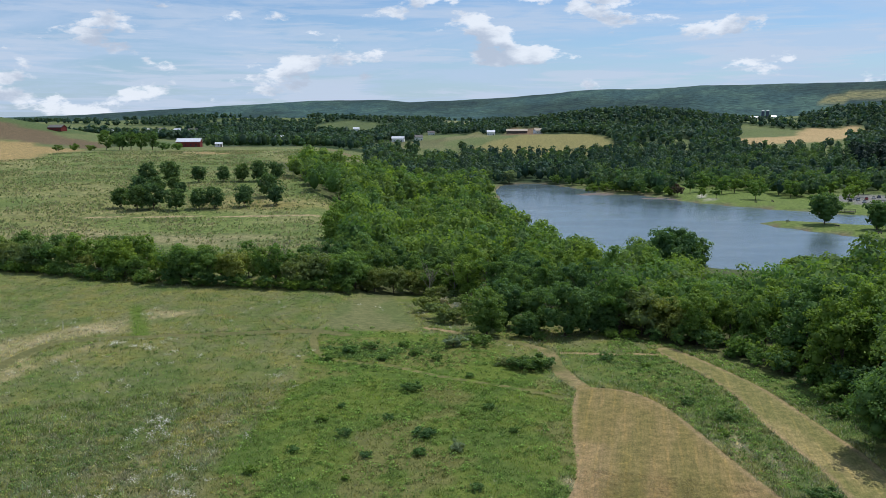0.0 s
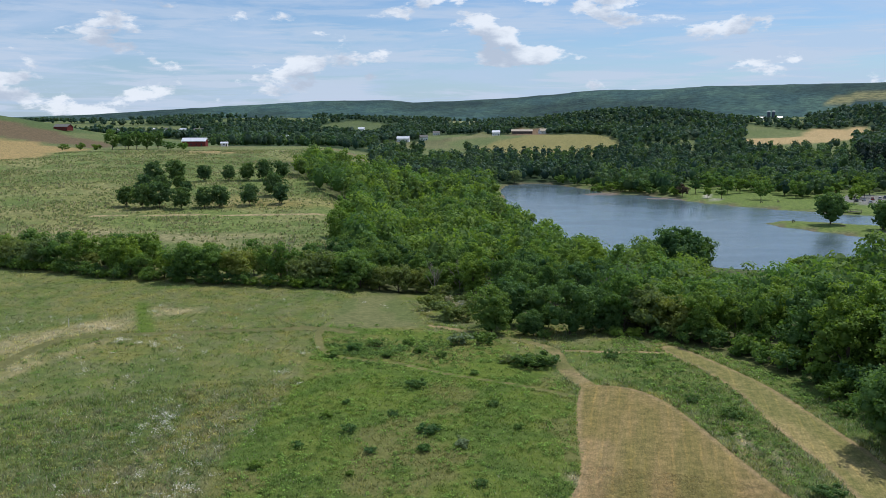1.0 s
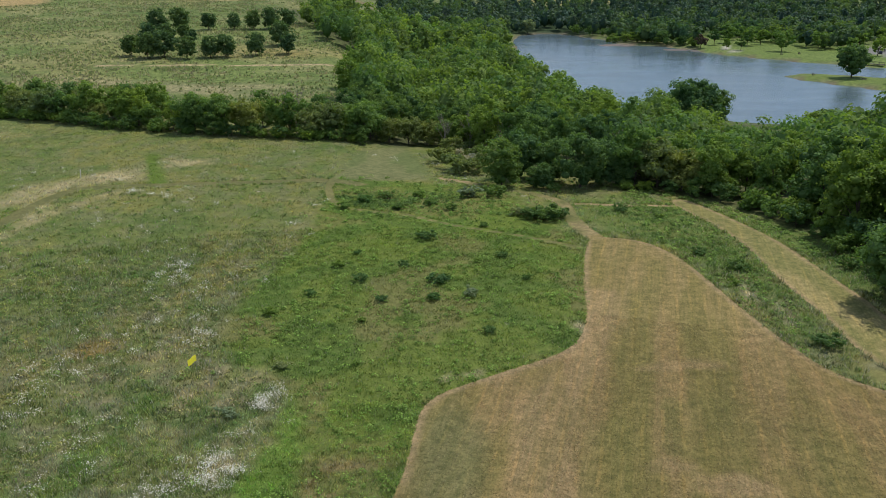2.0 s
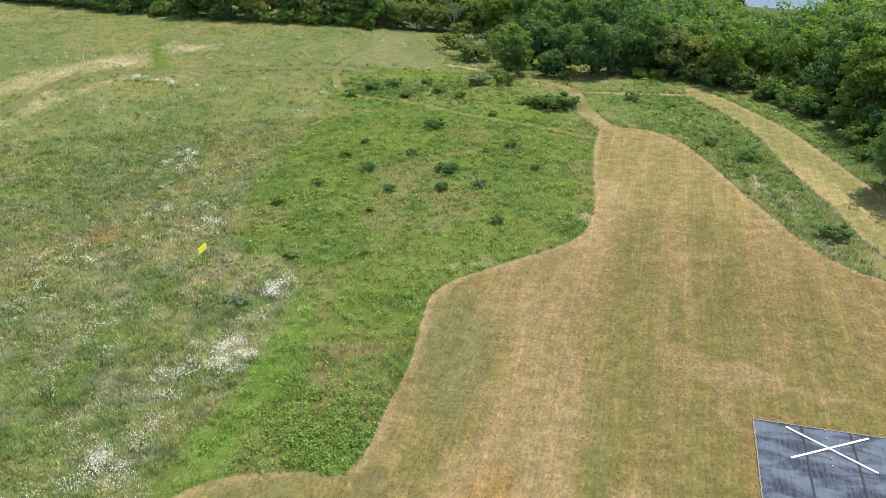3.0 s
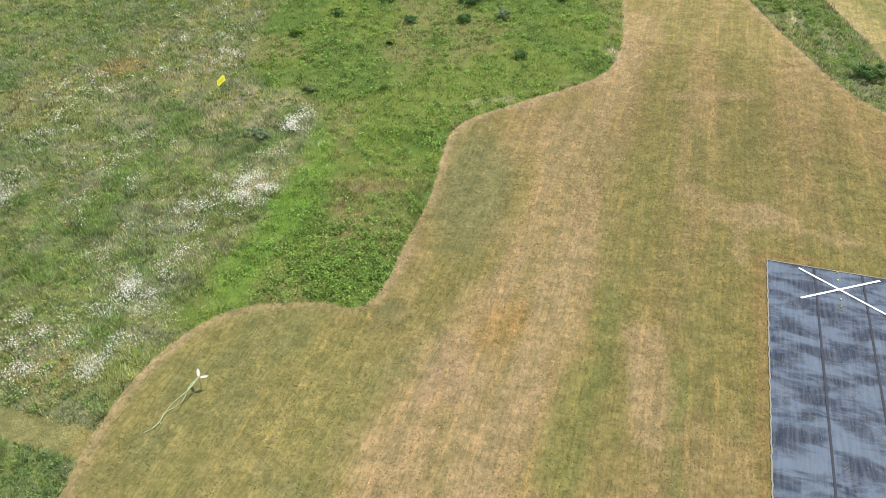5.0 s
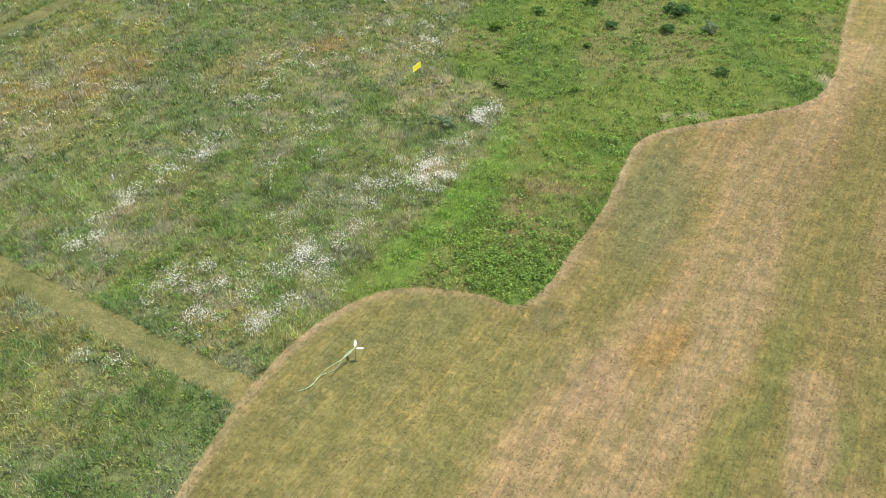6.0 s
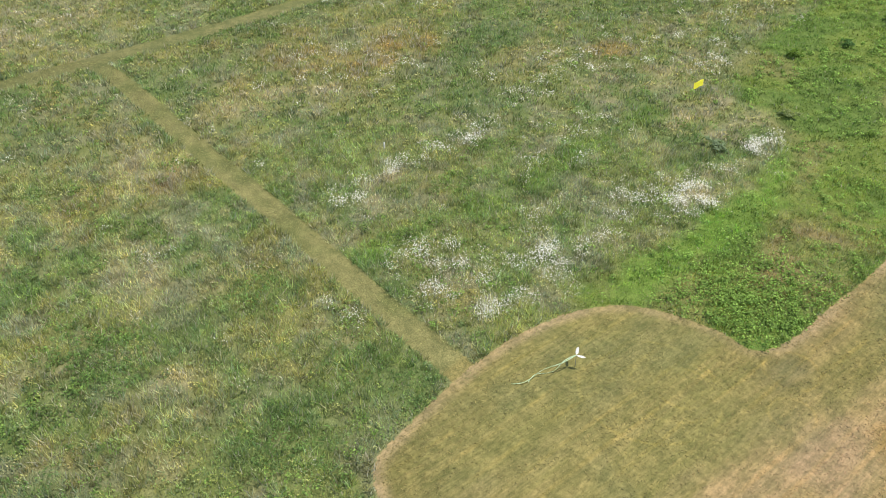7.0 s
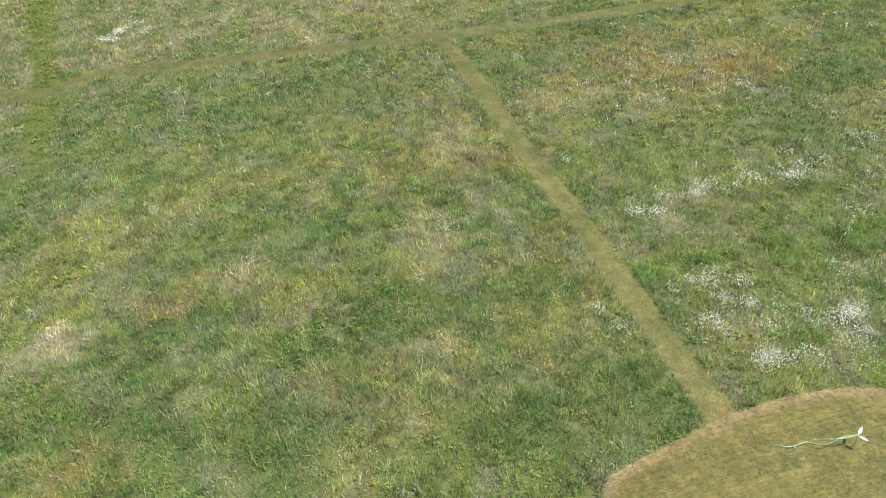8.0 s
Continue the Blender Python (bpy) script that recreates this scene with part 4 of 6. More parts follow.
tagged(part("lake", bm, M_WATER), "blue-grey rippled lake reflecting the cloudy sky", "lake", kind="structure")

# ---------------------------------------------------------------- trees


def leaf_cloud(r, centres, radii, count, size, low=-0.35, squash=0.8, stretch=1.5, core=0.42):
    """Leaf sprays on the many small tufts that round clumps are made of: verts, quads, normals."""
    k = 6
    d = r.normal(size=(len(centres) * k, 3))
    d /= np.linalg.norm(d, axis=1)[:, None]
    d[:, 2] = np.where(d[:, 2] < -0.3, -d[:, 2], d[:, 2])
    big = np.repeat(radii, k)
    tuft_c = np.repeat(centres, k, axis=0) + d * big[:, None] * (0.72, 0.72, 0.62)
    tuft_r = big * r.uniform(0.30, 0.56, len(big))
    share = tuft_r ** 2
    i = r.choice(len(tuft_c), count, p=share / share.sum())
    d = r.normal(size=(count, 3))
    d /= np.linalg.norm(d, axis=1)[:, None]
    d[:, 2] = np.where(d[:, 2] < low, -d[:, 2], d[:, 2])
    d[:, 2] = np.where((d[:, 2] < 0) & (r.random(count) < 0.5), -d[:, 2], d[:, 2])
    p = tuft_c[i] + d * tuft_r[i][:, None] * (1, 1, squash) * r.uniform(0.6, 1.15, count)[:, None]
    nrm = d * 0.8 + r.normal(size=(count, 3)) * 0.45 + (0, 0, 0.3)
    nrm /= np.linalg.norm(nrm, axis=1)[:, None]
    a = np.cross(nrm, r.normal(size=(count, 3)))
    a /= np.linalg.norm(a, axis=1)[:, None]
    b = np.cross(nrm, a)
    s = size * r.uniform(0.6, 1.4, count)[:, None]
    tip = p + a * s * stretch * 0.5 - nrm * s * 0.12
    tail = p - a * s * stretch * 0.5 - nrm * s * 0.12
    verts = np.stack([tail, p - b * s * 0.5, tip, p + b * s * 0.5], 1).reshape(-1, 3)
    bend = nrm + d * 0.35
    bend /= np.linalg.norm(bend, axis=1)[:, None]
    cv, cf, cn = cores(r, centres, radii[:, None] * np.array((core, core, core * squash)))
    return np.vstack([verts, cv]), np.vstack([np.arange(count * 4).reshape(-1, 4), cf + count * 4]), np.vstack([np.repeat(bend, 4, axis=0), cn])


def tree_kind(seed, tall, wide, base, clumps, leaves, size, mat, label, category="tree", name="tree", trunk=0.18, shadow_low=-0.75, core=0.42):
    """One tree with its trunk and limbs, and a crown of leaf sprays in clumps."""
    r = np.random.default_rng(seed)
    top = new(name)
    mid, half = (tall + base) / 2, (tall - base) / 2
    d = r.normal(size=(clumps, 3))
    d /= np.linalg.norm(d, axis=1)[:, None]
    f = r.uniform(0.45, 0.92, clumps)
    c = np.column_stack([d[:, 0] * f * wide / 2, d[:, 1] * f * wide / 2, mid + d[:, 2] * f * half])
    c[:, :2] *= (1 + 0.22 * np.sin(np.arctan2(d[:, 1], d[:, 0]) * 2 + seed))[:, None]      # lopsided crown
    rad = r.uniform(0.13, 0.26, clumps) * wide
    rad = np.minimum(rad, np.maximum(tall - c[:, 2], 0.09 * tall))
    v, q, nv = leaf_cloud(r, c, rad, leaves, size, shadow_low, core=core)
    crown = new("crown", fast_mesh("crown", v, q, mat, None, nv))
    crown.parent = top
    bm = bmesh.new()
    lean = r.normal(size=2) * 0.03 * tall
    fork = (lean[0] * 0.5, lean[1] * 0.5, base + 0.35 * (tall - base))
    limb(bm, (0, 0, -0.4), (lean[0] * 0.2, lean[1] * 0.2, base * 0.8), trunk * 1.25, trunk, 8)
    limb(bm, (lean[0] * 0.2, lean[1] * 0.2, base * 0.8), fork, trunk, trunk * 0.62, 8)
    for i in np.argsort(-rad)[:9]:
        start = Vector((lean[0] * 0.2, lean[1] * 0.2, base * 0.8)).lerp(Vector(fork), float(r.uniform(0.1, 1.0)))
        limb(bm, start, tuple(c[i]), trunk * 0.45, trunk * 0.12, 5)
    part("trunk", bm, M_BARK, top)
    return tagged(top, label, category)


def bare_kind(seed, tall, label, mat):
    """A dead or thin-leaved tree: trunk, limbs and a spray of pale twigs."""
    r = np.random.default_rng(seed)
    top = new("bare_tree")
    bm = bmesh.new()
    limb(bm, (0, 0, -0.4), (0.1, 0, tall * 0.55), 0.13, 0.08, 6)
    ends = []
    for k in range(9):
        z = tall * r.uniform(0.2, 0.6)
        th, out = r.uniform(0, 2 * np.pi), tall * r.uniform(0.12, 0.26)
        e = Vector((math.cos(th) * out, math.sin(th) * out, z + tall * r.uniform(0.22, 0.42)))
        limb(bm, (0.1 * z / tall, 0, z), e, 0.06, 0.03, 5)
        ends.append((Vector((0.1 * z / tall, 0, z)), e))
    part("trunk", bm, mat, top)
    bm = bmesh.new()
    for a, b in ends:
        for k in range(8):
            p = a.lerp(b, float(r.uniform(0.4, 1.0)))
            limb(bm, p, p + Vector((r.normal() * 0.5, r.normal() * 0.5, abs(r.normal()) * 0.9 + 0.2)), 0.03, 0.012, 3)
    part("twigs", bm, mat, top, "pale grey bare twigs")
    return tagged(top, label, "tree")


def plant(kinds, spots, group, r, lo=0.85, hi=1.15):
    """Stands copies of the kinds on the ground, turned and sized by chance."""
    for x, y in spots:
        k = kinds[int(r.integers(0, len(kinds)))]
        s = float(r.uniform(lo, hi))
        m = pose(float(x), float(y), ground_z(x, y) - 0.05, 0, 0, float(r.uniform(0, 360)))
        ob = copy_thing(k, m)
        ob.scale = (s * float(r.uniform(0.9, 1.1)), s * float(r.uniform(0.9, 1.1)), s)
        tagged(ob, group=group)


def clear_kinds(*kinds):
    """Takes away the patterns that copies were made from."""
    for k in kinds:
        for o in (*k.children_recursive, k):
            bpy.data.objects.remove(o)


def scatter(outline, gap, r, jitter=0.38):
    p = np.array(outline)
    xs, ys = np.arange(p[:, 0].min(), p[:, 0].max(), gap), np.arange(p[:, 1].min(), p[:, 1].max(), gap)
    X, Y = np.meshgrid(xs, ys)
    X = (X + (np.arange(len(ys)) % 2)[:, None] * gap * 0.5).ravel() + r.uniform(-jitter, jitter, X.size) * gap
    Y = Y.ravel() + r.uniform(-jitter, jitter, Y.size) * gap
    keep = inside(X, Y, outline)
    return np.column_stack([X, Y])[keep]


# dense woods: one mesh of many small leafy trees

TINTS = np.array(((1.0, 1.0, 1.0), (0.74, 0.82, 0.92), (1.28, 1.16, 0.92), (0.86, 0.95, 1.0), (1.12, 1.05, 0.8), (1.0, 0.93, 0.95), (0.9, 0.88, 0.9)))


def far_woods(name, spots, tall, wide, sprays, size, mat, label, seed, lobes=7):
    """Many trees in one mesh; each crown is built of several leafy lobes, and has its own green."""
    q = np.random.default_rng(seed)
    n = len(spots)
    z = height(spots[:, 0], spots[:, 1])
    t = tall * q.uniform(0.72, 1.22, n)
    wd = wide * q.uniform(0.75, 1.25, n)
    tint = TINTS[q.integers(0, len(TINTS), n)] * q.uniform(0.85, 1.15, n)[:, None]
    ld = q.normal(size=(n, lobes, 3))
    ld /= np.linalg.norm(ld, axis=2)[:, :, None]
    ld[:, :, 2] = np.abs(ld[:, :, 2]) * 1.5 - 0.55
    ld[:, 0] = (0, 0, 0.95)
    size_t = np.stack([wd / 2, wd / 2, t * 0.46], 1)
    mid = np.column_stack([spots, z + t * 0.50])
    lobe_c = mid[:, None] + ld * size_t[:, None] * q.uniform(0.5, 0.8, (n, lobes, 1))
    lobe_r = wd[:, None] * q.uniform(0.17, 0.30, (n, lobes))
    idx = np.repeat(np.arange(n), sprays)
    m = len(idx)
    li = q.integers(0, lobes, m)
    d = q.normal(size=(m, 3))
    d /= np.linalg.norm(d, axis=1)[:, None]
    d[:, 2] = np.where((d[:, 2] < 0) & (q.random(m) < 0.6), -d[:, 2], d[:, 2])
    p = lobe_c[idx, li] + d * lobe_r[idx, li][:, None] * (1, 1, 0.85) * q.uniform(0.7, 1.12, m)[:, None]
    nrm = d * 0.9 + q.normal(size=(m, 3)) * 0.34 + (0, 0, 0.2)
    nrm /= np.linalg.norm(nrm, axis=1)[:, None]
    a1 = np.cross(nrm, q.normal(size=(m, 3)))
    a1 /= np.linalg.norm(a1, axis=1)[:, None]
    b1 = np.cross(nrm, a1)
    s = size * q.uniform(0.7, 1.3, m)[:, None]
    v = np.stack([p - a1 * s * 0.65, p - b1 * s * 0.5, p + a1 * s * 0.65, p + b1 * s * 0.5], 1).reshape(-1, 3)
    bend = nrm + d * 0.4
    bend /= np.linalg.norm(bend, axis=1)[:, None]
    cv, cf, cn = cores(q, np.column_stack([spots, z + t * 0.45]), np.column_stack([wd * 0.28, wd * 0.28, t * 0.32]))
    v, f, bend = np.vstack([v, cv]), np.vstack([np.arange(m * 4).reshape(-1, 4), cf + m * 4]), np.vstack([np.repeat(bend, 4, axis=0), cn])
    tone = np.vstack([np.repeat(tint[idx], 4, axis=0), np.repeat(tint, len(BALL_V), axis=0)])
    ob = new(name, fast_mesh(name, v, f, mat, tone, bend))
    return tagged(ob, label, "woods", kind="stuff")


def thick_wood(spots, tall, seed, label, sprays=340, size=0.74, lobes=11):
    """Trees inside a wood, of several greens."""
    far_woods("wood", spots, tall, 9.0, sprays, size, M_LEAF_WOOD, label, seed, lobes)


r = np.random.default_rng(11)
hedge_kinds = [tree_kind(s, t, wd, 0.1, 30, 3300, 0.27, m, lab, "tree", "hedgerow_tree", 0.14) for s, t, wd, m, lab in (
    (1, 8.0, 7.6, M_LEAF, "leafy green hedgerow tree branching from the ground"), (2, 7.0, 8.2, M_LEAF_OLIVE, "olive-green spreading hedgerow tree"),
    (3, 9.2, 7.0, M_LEAF_BRIGHT, "fresh light green hedgerow tree with upright crown"))]
wood_kinds = [tree_kind(s, t, wd, 0.6, 40, 4900, 0.27, m, lab, "tree", "woodland_tree", 0.2) for s, t, wd, m, lab in (
    (4, 13.0, 8.6, M_LEAF, "tall broadleaved tree in full summer leaf"), (5, 14.5, 8.0, M_LEAF_BRIGHT, "tall light green broadleaved tree"),
    (6, 12.0, 9.6, M_LEAF_DARK, "broad dark green tree in the wood"), (7, 13.5, 7.4, M_LEAF, "slender green woodland tree"))]
maple_kinds = [tree_kind(s, t, wd, 0.2, 48, 2600, 0.46, M_LEAF_MID, "round dark green tree standing in the pasture", "tree", "pasture_tree", 0.17) for s, t, wd in ((8, 10.5, 10.2), (9, 10.0, 9.4))]
clump_kind = tree_kind(10, 9.0, 8.5, 0.1, 48, 5200, 0.26, M_LEAF_DARK, "dense dark green tree leafed to the ground beside the path", "tree", "broadleaf_tree", 0.16)
edge_kind = tree_kind(18, 10.5, 9.0, 0.1, 40, 7000, 0.22, M_LEAF, "full green tree leafed to the ground beside the trail", "tree", "broadleaf_tree", 0.2)
plum_kind = tree_kind(19, 8.0, 7.0, 1.2, 20, 700, 0.6, M_LEAF_PLUM, "bronze-leaved ornamental tree in the lakeside park", "tree", "ornamental_tree", 0.15)
pale_kind = tree_kind(20, 8.5, 9.0, 0.3, 22, 800, 0.6, M_LEAF_GREY, "silvery willow by the water", "tree", "willow", 0.18)
park_kinds = [tree_kind(s, t, wd, 1.4, 24, 900, 0.6, m, "green park tree on the lakeside lawn", "tree", "park_tree", 0.18) for s, t, wd, m in ((21, 11.5, 11.0, M_LEAF), (22, 9.0, 7.5, M_LEAF_BRIGHT), (23, 10.0, 7.0, M_LEAF_DARK))]
spit_kind = tree_kind(24, 13.8, 12.2, 1.6, 70, 4400, 0.46, M_LEAF_DARK, "dense rounded dark tree on the grassy spit", "tree", "maple_tree", 0.24, core=0.55)
shrub_kinds = [tree_kind(s, t, wd, 0.05, 16, 900, 0.19, m, lab, "shrub", "shrub", 0.04, core=0.3) for s, t, wd, m, lab in (
    (12, 1.9, 3.0, M_LEAF_DARK, "low dark green shrub in the meadow"), (13, 1.4, 2.2, M_LEAF, "small green bush in the meadow"), (14, 1.6, 2.6, M_LEAF_GREY, "silvery green shrub in the meadow"))]
olive_kinds = [tree_kind(s, t, wd, 0.05, 18, 900, 0.26, m, "olive-green bush in rough grass beside the path", "shrub", "bush", 0.06) for s, t, wd, m in ((31, 3.8, 5.0, M_LEAF_OLIVE), (32, 2.8, 4.4, M_LEAF_OLIVE))]
grey_kind = tree_kind(33, 2.6, 4.6, 0.05, 14, 520, 0.22, M_BRUSH, "pale grey-brown dry bush in rough grass", "shrub", "bush", 0.05, core=0.3)
bare_kinds = [bare_kind(s, t, "thin grey bare tree at the edge of the wood", M_TWIG) for s, t in ((34, 8.0), (35, 9.5))]
thicket_kinds = [tree_kind(s, t, wd, 0.05, 18, 900, 0.26, m, "tangled green thicket at the edge of the wood", "shrub", "thicket", 0.06) for s, t, wd, m in (
    (26, 3.6, 5.0, M_LEAF), (27, 3.0, 5.4, M_LEAF_BRIGHT), (28, 4.2, 4.6, M_LEAF_DARK))]

# hedgerow across the meadow
hedge = curve_through([(-170, 214), (-125, 200), (-98, 196), (-72, 187), (-45, 180.5), (-20, 177.5)], 12)
spots = []
for off in (0.0, 7.0):
    for x0, y0 in hedge[::2]:
        spots.append((x0 + r.normal() * 1.1, y0 + off + r.normal() * 0.9))
plant(hedge_kinds, spots, "hedgerow trees", r, 0.66, 1.12)
plant(thicket_kinds, [(x0 + r.normal(), y0 - 3.2 + r.normal() * 0.6) for x0, y0 in hedge], "thickets along the hedgerow", r, 0.55, 0.95)

plant(hedge_kinds, [(-19, 181), (-15, 183), (-11, 186), (-7, 188), (-3, 188.5), (1, 187), (4.5, 185)], "hedgerow trees", r, 0.75, 1.0)

# the wood between meadow and lake: full trees along its near side, plainer ones inside
CENTRE = [(-12, 186), (-27, 186), (-31, 240), (-35, 296), (-25, 345), (0, 395), (24, 392), (26, 300), (40, 246), (44, 172), (24, 160), (9, 166), (2, 184)]
spots = scatter(CENTRE, 7.6, r)
front = (spots[:, 1] < 205) | (spots[:, 0] < -24) & (spots[:, 1] < 260)
plant(wood_kinds, spots[front], "wood by the lake", r, 0.68, 1.0)
thick_wood(spots[~front], np.interp(spots[~front, 0] / spots[~front, 1], [0.08, 0.13], [12.5, 9.8]), 61, "dense green wood between meadow and lake")
plant(olive_kinds, [(-1.5, 176), (1.5, 177), (-3, 164), (3, 166), (0.2, 151.5), (2.6, 150), (-0.5, 156), (5.0, 158)], "olive bushes by the path", r, 0.75, 1.15)
plant([grey_kind], [(2.2, 161), (3.6, 163.5), (0.5, 170)], "grey bushes by the path", r, 0.8, 1.1)
plant(bare_kinds, [(-3, 184), (2.5, 184), (6, 180), (9, 178), (31.5, 160), (33, 163), (36, 158), (-38, 181), (-35, 182), (-62, 186), (-46, 183)], "bare trees in the wood edge", r, 0.8, 1.1)
for x, y, s, turn in ((7.4, 139.5, 0.93, 20), (20.5, 139, 1.06, 100), (16.5, 144, 0.88, 200), (24.8, 141.5, 0.88, 300), (11, 147, 1.0, 60), (14.3, 137.6, 0.5, 15), (12.6, 138.2, 0.42, 130), (27.6, 141, 0.66, 10)):
    ob = copy_thing(clump_kind, pose(x, y, ground_z(x, y), 0, 0, turn))
    ob.scale = (s, s, s)
    tagged(ob, group="dark trees beside the path")
BACK = [(30, 148), (36, 143), (48, 140), (66, 150), (80, 150), (76, 168), (62, 190), (58, 228), (44, 240), (40, 180)]
spots = scatter(BACK, 7.5, r)
thick_wood(spots, np.interp(spots[:, 0] / spots[:, 1], [0.25, 0.29, 0.36, 0.44], [9.8, 7.4, 7.4, 9.8]), 64, "green wood running down to the lake", 560, 0.54)
ob = copy_thing(spit_kind, pose(61, 222, ground_z(61, 222), 0, 0, 40))
ob = copy_thing(clump_kind, pose(67, 226, ground_z(67, 226), 0, 0, 140))
ob.scale = (1.3, 1.3, 1.25)
plant(hedge_kinds, [(30, 142), (33.5, 140), (37, 137.5), (32, 147), (38, 144), (42, 139), (29, 151), (35, 152)], "wood by the lake", r, 0.95, 1.2)
plant(thicket_kinds, [(15.5, 135.2), (28, 137.6), (31, 137), (34, 134.8)], "thickets by the path", r, 0.4, 0.65)
RIGHT_WOOD = [(36, 140), (40, 128), (44, 121.5), (49, 114), (52.5, 106), (54, 98), (54, 88), (60, 76), (78, 64), (105, 60), (128, 112), (112, 150), (80, 168), (66, 150), (56, 146)]
spots = scatter(RIGHT_WOOD, 6.6, r)
sp_d = line_distance(spots[:, 0], spots[:, 1], [(36, 140), (40, 128), (44, 121.5), (49, 114), (52.5, 106), (54, 98), (54, 88), (60, 76), (78, 64)])
tall_at = np.interp(spots[:, 0] / spots[:, 1], [0.25, 0.36, 0.5, 0.7], [0.66, 0.74, 1.2, 1.35])
for (x, y), t in zip(spots[sp_d < 13], tall_at[sp_d < 13]):
    plant(wood_kinds, [(x, y)], "wood beside the trail", r, t * 0.88, t * 1.04)
thick_wood(spots[sp_d >= 13], 12.5 * tall_at[sp_d >= 13], 67, "dense green wood beside the trail", 420, 0.66)
plant(thicket_kinds, [(38.5, 133), (41, 129), (43.5, 124), (45.5, 119), (47, 114), (48.5, 109), (49.5, 104), (50, 99), (50.5, 94), (47, 101), (46.6, 96), (48, 89)], "thickets beside the trail", r, 0.5, 0.95)
plant(thicket_kinds, [(42, 132), (46, 125), (48.5, 117), (50.5, 110), (52, 103), (53, 96), (53.5, 90), (56, 84), (50, 121), (54, 106)], "thickets beside the trail", r, 0.9, 1.3)
for x, y, s, turn in ((46.8, 84.5, 1.0, 0), (53, 83, 1.05, 120), (50.5, 77, 0.9, 220)):
    ob = copy_thing(edge_kind, pose(x, y, ground_z(x, y), 0, 0, turn))
    ob.scale = (s, s, s)
    tagged(ob, group="trees beside the trail")

shore_line = curve_through([(94, 232), (110, 230), (140, 226), (190, 219)], 8)
thick_wood(np.array([(x + r.normal(), y - off + r.normal()) for off in (0, 6, 12, 19) for x, y in shore_line]), 3.9, 73, "low scrub along the lake shore")

# shrubs standing in the meadow
for kind, x, y, s in ((0, 12.4, 116.8, 1.5), (0, 14.2, 117.2, 1.1), (0, 10.8, 117.4, 1.1), (0, -11, 90.2, 0.6), (0, -2.2, 89.6, 0.75), (2, 1.5, 86, 0.7), (1, 3.5, 112.6, 0.6), (2, 1.6, 130.5, 1.4),
                      (0, 6, 131.5, 1.3), (1, -2.4, 84.6, 0.7), (1, -14, 95, 0.7), (1, 8, 91.4, 0.55), (0, -4, 106.6, 0.8), (1, -16, 85.6, 0.6), (1, -19, 80.2, 0.7), (2, -18.1, 59.2, 0.6),
                      (2, -15.4, 67.8, 0.5), (0, -8, 84, 0.45), (0, 34.8, 73.4, 0.85), (0, 33, 95, 0.8), (1, -9, 68.5, 0.35), (1, -14, 125, 1.1), (0, -11, 128, 0.9), (1, -6, 130, 1.0), (1, -9, 122, 0.9),
                      (1, -17, 121, 0.9), (1, -4, 125, 0.9), (2, 9, 119, 1.0), (0, 30, 101, 0.6), (1, 31, 90, 0.6), (0, 24, 122, 0.7), (1, 29, 118, 0.6), (0, -1, 122, 0.7), (1, -12.5, 100, 0.5),
                      (0, -6.5, 95.5, 0.45), (1, 2.5, 97, 0.5), (0, 5.5, 99, 0.5), (1, -9.5, 78.5, 0.4), (0, 3.2, 76, 0.45)):
    ob = copy_thing(shrub_kinds[kind], pose(x, y, ground_z(x, y), 0, 0, (x * 37 + y * 11) % 360))
    ob.scale = (s * 1.15, s * 1.0, s * 0.75)
    tagged(ob, group="shrubs in the meadow")

# round trees in the pasture, and the copse beside them
for i, (x, y, s) in enumerate(((-101.5, 281, 0.92), (-108, 284, 0.8), (-97, 284, 0.98), (-89, 282.5, 0.84), (-82.4, 286, 0.78), (-77.6, 287.5, 0.86), (-68.6, 292, 0.84), (-58.2, 296, 0.80), (-64.2, 313.5, 0.98),
                                (-110.5, 345, 1.0), (-118, 341, 0.95), (-100, 348, 0.76), (-90.3, 350.5, 0.72), (-82.8, 352, 0.86), (-76, 354, 0.95), (-70, 357, 0.9), (-104, 308, 0.85), (-103, 325, 0.6),
                                (-110, 307, 0.85), (-97, 315, 0.55))):
    ob = copy_thing(maple_kinds[i % 2], pose(x, y, ground_z(x, y) - 0.05, 0, 0, i * 67))
    ob.scale = (s * 0.82, s * 0.82, s * 0.90)
    tagged(ob, group="trees in the pasture")
COPSE = [(-50, 322), (-30, 318), (-26, 345), (-22, 420), (-58, 425), (-70, 395), (-66, 365), (-54, 345)]
spots = scatter(COPSE, 8.0, r)
thick_wood(spots, np.interp(spots[:, 0] / spots[:, 1], [-0.14, -0.05], [11.0, 19.0]), 70, "green copse on the pasture slope")
thick_wood(scatter([(-30, 428), (20, 402), (26, 470), (24, 565), (-50, 570)], 8.4, r), 13.5, 76, "green wood at the head of the lake", 170, 1.1)
plant(wood_kinds, [(-206, 524), (-199, 526), (-193, 529), (-187, 531), (-181, 533), (-200, 534), (-190, 538)], "copse on the hill", r, 0.75, 1.05)
plant(thicket_kinds, [(-230, 512), (-222, 516), (-214, 520), (-172, 530), (-166, 534)], "bushes on the hill", r, 1.0, 1.6)

